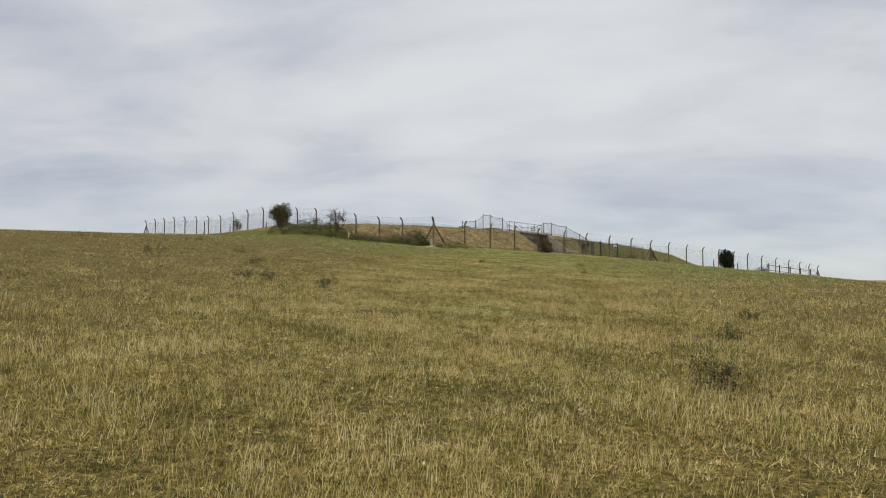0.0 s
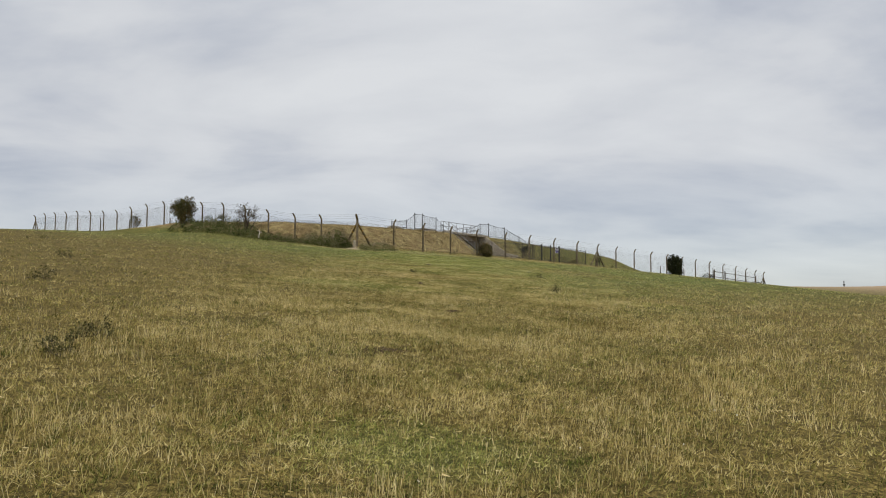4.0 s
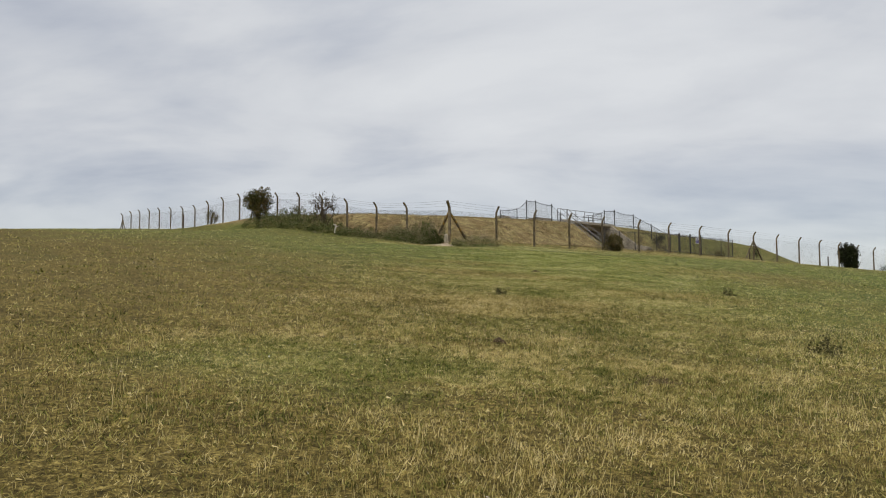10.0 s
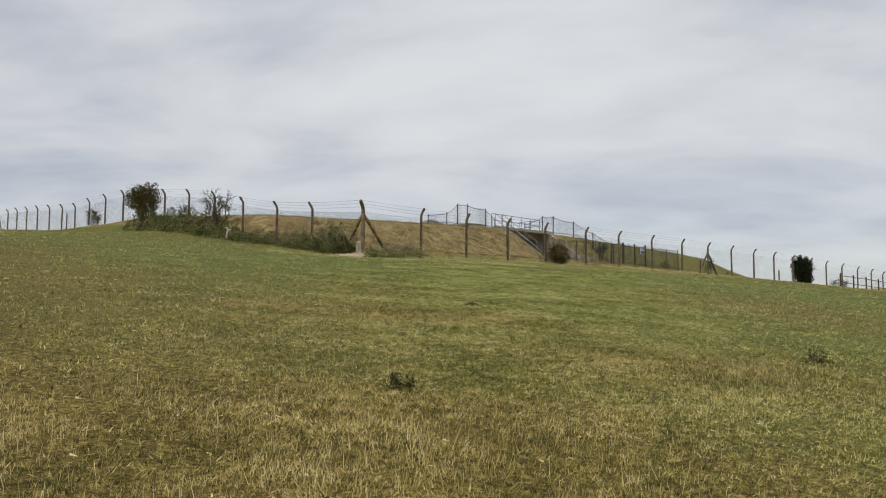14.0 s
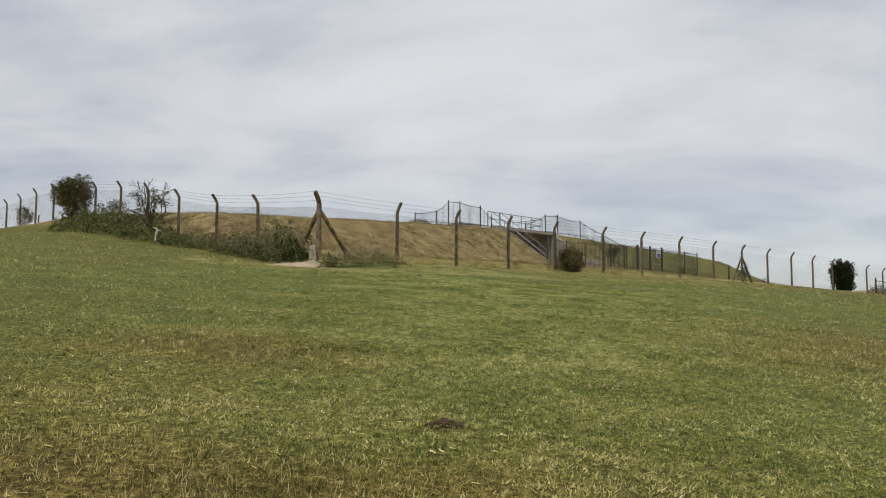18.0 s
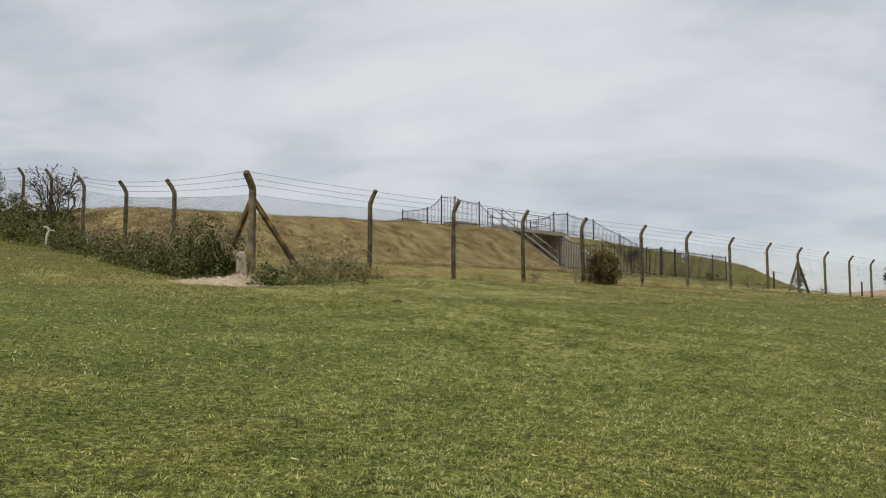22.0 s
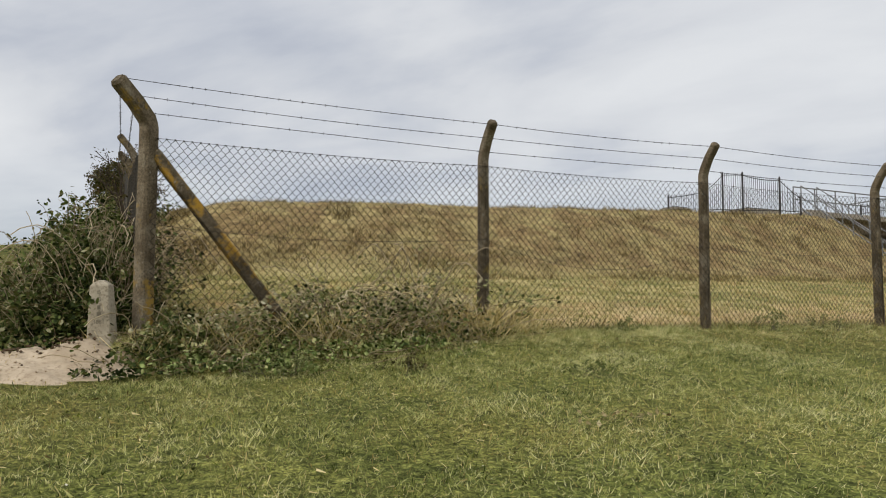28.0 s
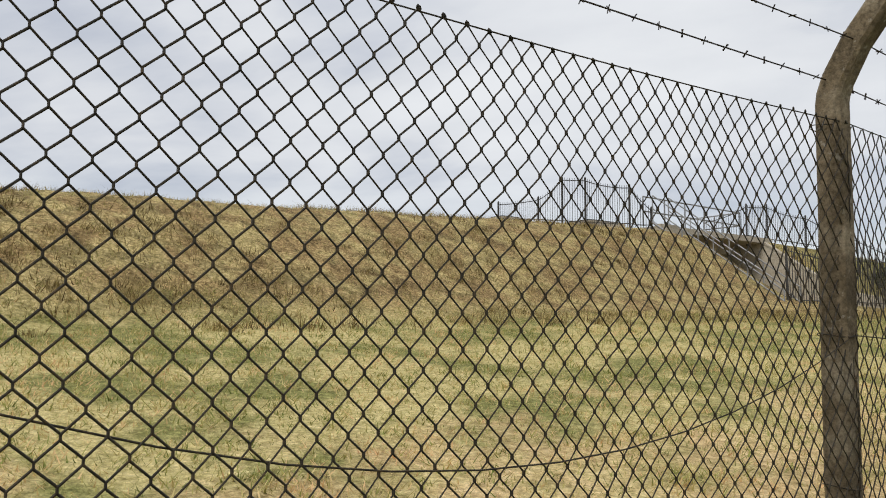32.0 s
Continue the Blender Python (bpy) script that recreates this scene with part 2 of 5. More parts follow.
def turf(name):
    """The open ground: straw-coloured grazing far from the fence, green turf near it, dry mown grass on the mound."""
    m, A = material(name)
    geo, u, v = turf_masks(A)
    pos = geo.outputs["Position"]
    big = A("ShaderNodeTexNoise", ins={0: pos, "Scale": 0.16, "Detail": 4.0, "Roughness": 0.6})
    mid = A("ShaderNodeTexNoise", ins={0: pos, "Scale": 1.1, "Detail": 5.0, "Roughness": 0.65})
    tiny = A("ShaderNodeTexNoise", ins={0: pos, "Scale": 17.0, "Detail": 6.0, "Roughness": 0.7})
    # dry share grows away from the fence
    g = A("ShaderNodeMapRange", ins={0: v, 1: -38.0, 2: -22.0, 3: 0.78, 4: 0.06})
    gl = A("ShaderNodeMapRange", ins={0: u, 1: -25.0, 2: -6.0, 3: 0.85, 4: 0.0})
    gr = A("ShaderNodeMapRange", ins={0: u, 1: 10.0, 2: 34.0, 3: 0.0, 4: 0.45})
    gn = A("ShaderNodeMapRange", ins={0: v, 1: -6.5, 2: -1.5, 3: 0.0, 4: 0.25})
    g0 = A("ShaderNodeMath", operation="MAXIMUM", ins={0: g.outputs[0], 1: gn.outputs[0]})
    g1 = A("ShaderNodeMath", operation="MAXIMUM", ins={0: g0.outputs[0], 1: gl.outputs[0]})
    g2 = A("ShaderNodeMath", operation="MAXIMUM", ins={0: g1.outputs[0], 1: gr.outputs[0]})
    g3 = A("ShaderNodeMath", operation="ADD", ins={0: g2.outputs[0], 1: dry_sockets(A, pos)})
    s1 = A("ShaderNodeMath", operation="MULTIPLY_ADD", ins={0: big.outputs[0], 1: 0.9, 2: g3.outputs[0]})
    s2 = A("ShaderNodeMath", operation="MULTIPLY_ADD", ins={0: mid.outputs[0], 1: 0.75, 2: s1.outputs[0]})
    dry = A("ShaderNodeMapRange", ins={0: s2.outputs[0], 1: 0.82, 2: 1.55, 3: 0.0, 4: 1.0})
    green = A("ShaderNodeValToRGB", ramp=[(0.3, (0.026, 0.034, 0.007)), (0.5, (0.106, 0.124, 0.028)), (0.72, (0.28, 0.29, 0.078))], ins={0: tiny.outputs[0]})
    straw = A("ShaderNodeValToRGB", ramp=[(0.3, (0.026, 0.020, 0.006)), (0.5, (0.116, 0.086, 0.023)), (0.72, (0.33, 0.255, 0.082))], ins={0: tiny.outputs[0]})
    c1 = A("ShaderNodeMix", data_type="RGBA", ins={0: dry.outputs[0], 6: green.outputs[0], 7: straw.outputs[0]})
    # thin and thick patches of growth
    thick = A("ShaderNodeMapRange", ins={0: mid.outputs[0], 1: 0.36, 2: 0.64, 3: 0.78, 4: 1.20})
    # single leaves, each its own tone, with the shade between them painted in dark
    leafs = A("ShaderNodeTexVoronoi", ins={0: pos, "Scale": 62.0})
    grain = A("ShaderNodeTexNoise", ins={0: pos, "Scale": 95.0, "Detail": 3.0, "Roughness": 0.6})
    shade = A("ShaderNodeSeparateXYZ", ins={0: leafs.outputs["Color"]})
    tone = A("ShaderNodeMapRange", ins={0: shade.outputs[0], 1: 0.0, 2: 1.0, 3: 0.50, 4: 1.62})
    gap = A("ShaderNodeMapRange", ins={0: grain.outputs[0], 1: 0.36, 2: 0.60, 3: 0.48, 4: 1.42})
    fine = A("ShaderNodeMath", operation="MULTIPLY", ins={0: tone.outputs[0], 1: gap.outputs[0]})
    whole = A("ShaderNodeMath", operation="MULTIPLY", ins={0: fine.outputs[0], 1: thick.outputs[0]})
    c1s = A("ShaderNodeVectorMath", operation="SCALE", ins={0: c1.outputs[2], 3: whole.outputs[0]})
    # inside the fence: pale hay-strewn grass, then the brown bank
    hay = A("ShaderNodeValToRGB", ramp=[(0.3, (0.22, 0.185, 0.065)), (0.5, (0.44, 0.37, 0.16)), (0.7, (0.66, 0.55, 0.29))], ins={0: tiny.outputs[0]})
    patchy = A("ShaderNodeTexNoise", ins={0: pos, "Scale": 0.7, "Detail": 3.0, "Roughness": 0.6})
    gr2 = A("ShaderNodeMapRange", ins={0: patchy.outputs[0], 1: 0.47, 2: 0.58, 3: 0.0, 4: 0.75})
    hay2 = A("ShaderNodeMix", data_type="RGBA", ins={0: gr2.outputs[0], 6: hay.outputs[0], 7: green.outputs[0]})
    far_in = A("ShaderNodeMapRange", ins={0: u, 1: 13.0, 2: 26.0, 3: 0.0, 4: 0.8})
    hay2 = A("ShaderNodeMix", data_type="RGBA", ins={0: far_in.outputs[0], 6: hay2.outputs[2], 7: green.outputs[0]})
    om = A("ShaderNodeMapRange", ins={0: v, 1: 1.0, 2: 4.0, 3: 0.30, 4: 0.0})
    on = A("ShaderNodeMath", operation="ADD", ins={0: mid.outputs[0], 1: om.outputs[0]})
    of = A("ShaderNodeMapRange", ins={0: on.outputs[0], 1: 0.62, 2: 0.82, 3: 0.0, 4: 0.8})
    tawny = A("ShaderNodeValToRGB", ramp=[(0.3, (0.26, 0.165, 0.07)), (0.5, (0.52, 0.37, 0.19)), (0.7, (0.70, 0.53, 0.31))], ins={0: tiny.outputs[0]})
    hay3 = A("ShaderNodeMix", data_type="RGBA", ins={0: of.outputs[0], 6: hay2.outputs[2], 7: tawny.outputs[0]})
    brown0 = A("ShaderNodeValToRGB", ramp=[(0.34, (0.075, 0.046, 0.020)), (0.50, (0.225, 0.155, 0.068)), (0.68, (0.45, 0.33, 0.16))], ins={0: tiny.outputs[0]})
    tan = A("ShaderNodeValToRGB", ramp=[(0.34, (0.13, 0.10, 0.038)), (0.50, (0.33, 0.262, 0.112)), (0.68, (0.58, 0.47, 0.24))], ins={0: tiny.outputs[0]})
    bt = A("ShaderNodeMapRange", ins={0: mid.outputs[0], 1: 0.44, 2: 0.56, 3: 0.0, 4: 1.0})
    brown = A("ShaderNodeMix", data_type="RGBA", ins={0: bt.outputs[0], 6: brown0.outputs[0], 7: tan.outputs[0]})
    tus = A("ShaderNodeTexNoise", ins={0: pos, "Scale": 2.6, "Detail": 5.0, "Roughness": 0.6, "Distortion": 0.6})
    tone_b = A("ShaderNodeValToRGB", ramp=[(0.36, (1.22, 1.22, 1.22)), (0.50, (1.0, 1.0, 1.0)), (0.63, (0.60, 0.60, 0.60))], ins={0: tus.outputs[0]})
    brown = A("ShaderNodeMix", data_type="RGBA", blend_type="MULTIPLY", ins={0: 1.0, 6: brown.outputs[2], 7: tone_b.outputs[0]})
    far_bank = A("ShaderNodeMapRange", ins={0: u, 1: 30.0, 2: 42.0, 3: 0.0, 4: 0.7})
    brown = A("ShaderNodeMix", data_type="RGBA", ins={0: far_bank.outputs[0], 6: brown.outputs[2], 7: green.outputs[0]})
    bm = A("ShaderNodeMath", operation="MULTIPLY_ADD", ins={0: mid.outputs[0], 1: 1.8, 2: v})
    bank = A("ShaderNodeMapRange", ins={0: bm.outputs[0], 1: 8.9, 2: 10.6, 3: 0.0, 4: 1.0})
    c2 = A("ShaderNodeMix", data_type="RGBA", ins={0: bank.outputs[0], 6: hay3.outputs[2], 7: brown.outputs[2]})
    ins_v = A("ShaderNodeMapRange", ins={0: v, 1: 0.1, 2: 0.5, 3: 0.0, 4: 1.0})
    ins_u = A("ShaderNodeMapRange", ins={0: u, 1: 0.2, 2: 1.2, 3: 0.0, 4: 1.0})
    ins_r = A("ShaderNodeMapRange", ins={0: u, 1: 66.0, 2: 72.0, 3: 1.0, 4: 0.0})
    i1 = A("ShaderNodeMath", operation="MULTIPLY", ins={0: ins_v.outputs[0], 1: ins_u.outputs[0]})
    i2 = A("ShaderNodeMath", operation="MULTIPLY", ins={0: i1.outputs[0], 1: ins_r.outputs[0]})
    inner = A("ShaderNodeMapRange", ins={0: fine.outputs[0], 1: 0.3, 2: 1.6, 3: 0.72, 4: 1.28})
    c2s = A("ShaderNodeVectorMath", operation="SCALE", ins={0: c2.outputs[2], 3: inner.outputs[0]})
    c3 = A("ShaderNodeMix", data_type="RGBA", ins={0: i2.outputs[0], 6: c1s.outputs[0], 7: c2s.outputs[0]})
    # the next hill is stubble
    d = A("ShaderNodeVectorMath", operation="LENGTH", ins={0: pos})
    fm = A("ShaderNodeMapRange", ins={0: d.outputs["Value"], 1: 105.0, 2: 150.0, 3: 0.0, 4: 1.0})
    c4 = A("ShaderNodeMix", data_type="RGBA", ins={0: fm.outputs[0], 6: c3.outputs[2], 7: (0.43, 0.31, 0.19, 1)})
    hsum = A("ShaderNodeMath", operation="MULTIPLY_ADD", ins={0: mid.outputs[0], 1: 2.0, 2: tiny.outputs[0]})
    finish(A, c4.outputs[2], 0.95, 0.0, hsum.outputs[0], 0.3, 0.04, 0.1)
    return m


TURF = turf("grass_turf")
def lichened(name, spread=0.58, dark=1.0, lichen=(0.36, 0.225, 0.036)):
    """Old concrete, brown with grime, blotched with orange and pale lichen."""
    m, A = material(name)
    tc = A("ShaderNodeTexCoord")
    oi = A("ShaderNodeObjectInfo")
    sh = A("ShaderNodeVectorMath", operation="SCALE", ins={0: (7.0, 3.0, 5.0), 3: oi.outputs["Random"]})
    co = A("ShaderNodeVectorMath", operation="ADD", ins={0: tc.outputs["Object"], 1: sh.outputs[0]})
    n1 = A("ShaderNodeTexNoise", ins={0: co.outputs[0], "Scale": 5.0, "Detail": 5.0, "Roughness": 0.65})
    n2 = A("ShaderNodeTexNoise", ins={0: co.outputs[0], "Scale": 55.0, "Detail": 4.0, "Roughness": 0.7})
    n3 = A("ShaderNodeTexNoise", ins={0: co.outputs[0], "Scale": 3.1, "Detail": 6.0, "Roughness": 0.7})
    n4 = A("ShaderNodeTexNoise", ins={0: co.outputs[0], "Scale": 24.0, "Detail": 3.0, "Roughness": 0.6})
    c = A("ShaderNodeValToRGB", ramp=[(0.35, (0.090 * dark, 0.068 * dark, 0.040 * dark)), (0.52, (0.165 * dark, 0.129 * dark, 0.082 * dark)), (0.68, (0.255 * dark, 0.214 * dark, 0.150 * dark))], ins={0: n1.outputs[0]})
    g = A("ShaderNodeValToRGB", ramp=[(0.35, (0.55, 0.55, 0.55)), (0.65, (1.25, 1.25, 1.25))], ins={0: n2.outputs[0]})
    c2 = A("ShaderNodeMix", data_type="RGBA", blend_type="MULTIPLY", ins={0: 1.0, 6: c.outputs[0], 7: g.outputs[0]})
    om = A("ShaderNodeMapRange", ins={0: n3.outputs[0], 1: spread, 2: spread + 0.08, 3: 0.0, 4: 0.85})
    c3 = A("ShaderNodeMix", data_type="RGBA", ins={0: om.outputs[0], 6: c2.outputs[2], 7: (*lichen, 1)})
    wm = A("ShaderNodeMapRange", ins={0: n4.outputs[0], 1: 0.63, 2: 0.70, 3: 0.0, 4: 0.4})
    c4 = A("ShaderNodeMix", data_type="RGBA", ins={0: wm.outputs[0], 6: c3.outputs[2], 7: (0.42, 0.40, 0.34, 1)})
    finish(A, c4.outputs[2], 0.95, 0.0, n2.outputs[0], 0.9, 0.006)
    return m


CONCRETE_POST = lichened("weathered_concrete", 0.60, 1.05, (0.28, 0.195, 0.05))
STRUT_LICHEN = lichened("orange_lichened_concrete", 0.47, 0.95, (0.48, 0.27, 0.03))
ORANGE_LICHEN = lichened("lichened_concrete", 0.54, 1.1)
CONCRETE_WALL = mottled("cast_concrete", (0.36, 0.32, 0.25), (0.48, 0.43, 0.35), (0.27, 0.235, 0.18), 0.9, 14.0, 0.9, 0, 0.3, 0.004)
WIRE = mottled("weathered_wire", (0.018, 0.0155, 0.010), (0.034, 0.028, 0.018), (0.075, 0.050, 0.025), 8.0, 60.0, 0.65, 0.0, 0.1)
BARBED = mottled("barbed_wire_steel", (0.018, 0.016, 0.014), (0.035, 0.030, 0.026), (0.07, 0.045, 0.03), 9.0, 70.0, 0.6, 0.2, 0.1)
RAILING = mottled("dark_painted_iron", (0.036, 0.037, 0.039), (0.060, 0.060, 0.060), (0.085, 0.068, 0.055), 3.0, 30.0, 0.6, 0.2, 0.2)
GALV = mottled("galvanised_steel", (0.24, 0.245, 0.25), (0.33, 0.335, 0.34), (0.19, 0.18, 0.17), 3.0, 30.0, 0.5, 0.7, 0.15)
DARK_WOOD = mottled("dark_weathered_wood", (0.045, 0.032, 0.022), (0.085, 0.062, 0.042), (0.13, 0.10, 0.075), 4.0, 50.0, 0.9, 0, 0.5)


# ---- builders ----
def link_mesh(name, verts, faces, mat, parent=None, label="", smooth=False, mats=None):
    me = bpy.data.meshes.new(name)
    me.from_pydata(verts, [], faces)
    me.materials.append(mat)
    if smooth:
        me.polygons.foreach_set("use_smooth", [True] * len(me.polygons))
    ob = new(name, me)
    if parent is not None:
        ob.parent = parent
    if label:
        ob["label"] = label
    return ob


def raw_mesh(name, V, F, mat, parent=None, label=""):
    """Many alike polygons from arrays: V (n, 3), F (m, k)."""
    me = bpy.data.meshes.new(name)
    V, F = np.asarray(V, np.float32), np.asarray(F, np.int32)
    k = F.shape[1]
    me.vertices.add(len(V))
    me.vertices.foreach_set("co", V.ravel())
    me.loops.add(F.size)
    me.loops.foreach_set("vertex_index", F.ravel())
    me.polygons.add(len(F))
    me.polygons.foreach_set("loop_start", np.arange(len(F), dtype=np.int32) * k)
    me.update(calc_edges=True)
    me.materials.append(mat)
    ob = new(name, me)
    if parent is not None:
        ob.parent = parent
    if label:
        ob["label"] = label
    return ob


def part(name, bm, mat, parent=None, label="", bevel=0.0):
    """Links a bmesh as one mesh object under a thing or under a part."""
    if bevel:
        bmesh.ops.bevel(bm, geom=bm.edges[:], offset=bevel, segments=2, affect="EDGES", clamp_overlap=True)
    me = bpy.data.meshes.new(name)
    bm.to_mesh(me)
    bm.free()
    me.materials.append(mat)
    ob = new(name, me)
    if parent is not None:
        ob.parent = parent
    if label:
        ob["label"] = label
    return ob


def empty(name, m, label, category, group="", kind=""):
    ob = new(name)
    ob.empty_display_size = 0.2
    ob.matrix_world = m
    return tagged(ob, label, category, group, kind)


def box_bm(x0, x1, y0, y1, z0, z1, bm=None):
    bm = bm or bmesh.new()
    v = [bm.verts.new(p) for p in ((x0, y0, z0), (x1, y0, z0), (x1, y1, z0), (x0, y1, z0), (x0, y0, z1), (x1, y0, z1), (x1, y1, z1), (x0, y1, z1))]
    for f in ((0, 3, 2, 1), (4, 5, 6, 7), (0, 1, 5, 4), (1, 2, 6, 5), (2, 3, 7, 6), (3, 0, 4, 7)):
        bm.faces.new([v[i] for i in f])
    return bm


def tubes(A, B, r, n=4):
    """Open prisms between points A and B (m, 3), radius r: vertices and quads."""
    A, B = np.asarray(A, float), np.asarray(B, float)
    r = np.broadcast_to(np.asarray(r, float), (len(A),))
    d = B - A
    d = d / np.maximum(np.linalg.norm(d, axis=1, keepdims=True), 1e-9)
    ref = np.where(np.abs(d[:, 2:3]) > 0.9, np.array([[1.0, 0, 0]]), np.array([[0, 0, 1.0]]))
    p = np.cross(d, ref)
    p /= np.linalg.norm(p, axis=1, keepdims=True)
    q = np.cross(d, p)
    V = []
    for k in range(n):
        a = 2 * math.pi * k / n + math.pi / 2
        o = (p * math.cos(a) + q * math.sin(a)) * r[:, None]
        V += [A + o, B + o]
    V = np.stack(V, 1).reshape(-1, 3)
    base = np.arange(len(A))[:, None] * 2 * n
    F = np.concatenate([base + np.array([[2 * k, 2 * ((k + 1) % n), 2 * ((k + 1) % n) + 1, 2 * k + 1]]) for k in range(n if n > 2 else 1)])
    return V, F


def polyline(P, r, n=4):
    P = np.asarray(P, float)
    return tubes(P[:-1], P[1:], r, n)


def skin(P, r, n=5):
    """One continuous round skin along a line of points."""
    P = np.asarray(P, float)
    d = np.gradient(P, axis=0)
    d /= np.maximum(np.linalg.norm(d, axis=1, keepdims=True), 1e-9)
    p = np.cross(d, (0.31, 0.17, 0.93))
    p /= np.maximum(np.linalg.norm(p, axis=1, keepdims=True), 1e-9)
    q = np.cross(d, p)
    a = np.arange(n) * 2 * math.pi / n
    V = P[:, None] + r * (p[:, None] * np.cos(a)[None, :, None] + q[:, None] * np.sin(a)[None, :, None])
    i, k = np.meshgrid(np.arange(len(P) - 1), np.arange(n), indexing="ij")
    F = np.stack([i * n + k, i * n + (k + 1) % n, (i + 1) * n + (k + 1) % n, (i + 1) * n + k], -1).reshape(-1, 4)
    return V.reshape(-1, 3), F


def sweep_bm(points, section, bm=None):
    """A closed solid: a section (list of x, y offsets in the plane's axes) carried along frames (origin, ax, ay, scale)."""
    bm = bm or bmesh.new()
    rings = [[bm.verts.new(o + ax * (sx * s) + ay * (sy * s)) for sx, sy in section] for o, ax, ay, s in points]
    k = len(section)
    for a, b in zip(rings, rings[1:]):
        for i in range(k):
            bm.faces.new((a[i], a[(i + 1) % k], b[(i + 1) % k], b[i]))
    bm.faces.new(rings[0][::-1])
    bm.faces.new(rings[-1])
    return bm


# ---- the ground ----
def ground_sheet():
    near = lambda a, b, s: list(np.arange(a, b, s))
    us = [-3000, -1500, -800, -450, -280, -190, -140, -110, -90, -75] + near(-64, -12, 1.0) + near(-12, 1, 0.4) + near(1, 27.4, 0.2) + [27.5, 27.74, 27.76, 28, 28.5, 30, 32, 33.5, 34.0, 34.14, 34.16, 34.4] \
        + near(34.8, 44, 0.5) + near(44, 80, 1.0) + [84, 90, 98, 110, 125, 145, 170, 200, 240, 290, 350, 420, 500, 600, 720, 900, 1300, 3000]
    vs = [-3000, -1500, -800, -450, -280, -190, -150, -120, -100, -86] + near(-76, -14, 1.0) + near(-14, 7, 0.4) + near(7, 17, 0.2) + near(17, 22.8, 0.4) + [22.9, 22.99, 23.01, 23.3] + near(24, 48, 0.8) \
        + [50, 54, 60, 68, 78, 90, 105, 125, 150, 180, 220, 270, 330, 400, 500, 650, 900, 1500, 3000]
    uu, vv = np.meshgrid(us, vs, indexing="ij")
    z = land(uu, vv)
    X, Y = xy(uu, vv)
    Vt = np.stack([X, Y, z], -1).reshape(-1, 3)
    n, m = len(us), len(vs)
    i = (np.arange(n - 1)[:, None] * m + np.arange(m - 1)[None]).ravel()
    F = np.stack([i, i + m, i + m + 1, i + 1], 1)
    ob = raw_mesh("ground", Vt, F, TURF)
    ob.data.polygons.foreach_set("use_smooth", [True] * len(ob.data.polygons))
    return tagged(ob, "grassy hillside with straw-coloured dry grazing and green turf", "ground", kind="structure")


ground_sheet()

# ---- the chain-link fence ----
# posts along the two runs, in metres from the corner post
FRONT = [3.46, 6.51, 9.75, 13.09, 16.82, 20.24, 24.05, 27.86, 31.46, 35.01, 38.67, 42.27, 45.89, 49.48, 53.03, 56.78, 60.67, 64.43, 67.78, 70.79, 73.65]
SIDE = [4.2, 7.64, 11.33, 14.82, 18.42, 22.1, 25.8, 29.56, 33.25, 36.85, 40.33, 43.81, 47.43, 51.12, 54.69, 58.13, 61.56, 65.03]
BEND, MESH_TOP = 1.98, 1.80


def front_at(s):
    # the first posts stand a little proud of the line
    return (s, float(np.interp(s, [0, 3.46, 6.51, 9.75, 13.09, 16.8], [0, -0.10, -0.15, -0.056, 0.056, 0.0])))


def side_at(s):
    return (0.0446 * s, 0.999 * s)


def post_bm(rng, bend=1.98, out=(0, -1), reach=0.235, rise=0.285, wide=0.048, corner=False):
    """A square concrete post whose cranked arm leans out; origin on the ground."""
    ox, oy = out
    sec0 = [(-1, -0.72), (-0.72, -1), (0.72, -1), (1, -0.72), (1, 0.72), (0.72, 1), (-0.72, 1), (-1, 0.72)]
    L = math.hypot(ox, oy)
    ox, oy = ox / L, oy / L
    side = Vector((-oy, ox, 0))
    o2 = Vector((ox, oy, 0))
    pts = []
    for z in (-0.35, 0.0, 0.45, 0.9, 1.35, bend - 0.10):
        k = wide * (1.12 - 0.10 * max(z, 0) / bend)
        j = Vector((rng.uniform(-1, 1), rng.uniform(-1, 1), 0)) * 0.003
        pts.append((Vector((0, 0, z)) + j, side, o2, k))
    tilt = math.atan2(reach, rise)
    for f, zz, oo in ((0.3, bend - 0.065, 0.004), (0.75, bend - 0.01, 0.024)):
        a = tilt * f
        pts.append((Vector((0, 0, zz)) + o2 * oo, side, o2 * math.cos(a) - Vector((0, 0, math.sin(a))), wide * 1.02))
    for f in (0.42, 0.94):
        pts.append((Vector((0, 0, bend + rise * f)) + o2 * reach * f, side, o2 * math.cos(tilt) - Vector((0, 0, math.sin(tilt))), wide * (1.0 - 0.06 * f)))
    pts.append((Vector((0, 0, bend + rise * 1.0)) + o2 * reach * 1.0, side, o2 * math.cos(tilt) - Vector((0, 0, math.sin(tilt))), wide * 0.72))
    return sweep_bm(pts, sec0)


def strut_bm(rng, top, foot, w=0.05):
    sec = [(-1, -0.7), (-0.7, -1), (0.7, -1), (1, -0.7), (1, 0.7), (0.7, 1), (-0.7, 1), (-1, 0.7)]
    a, b = Vector(top), Vector(foot)
    d = (b - a).normalized()
    s = d.cross(Vector((0, 0, 1))).normalized()
    t = s.cross(d)
    return sweep_bm([(a.lerp(b, f), s, t, w * k) for f, k in ((0, 0.9), (0.03, 1), (0.5, 1.02), (1, 1.05))], sec)


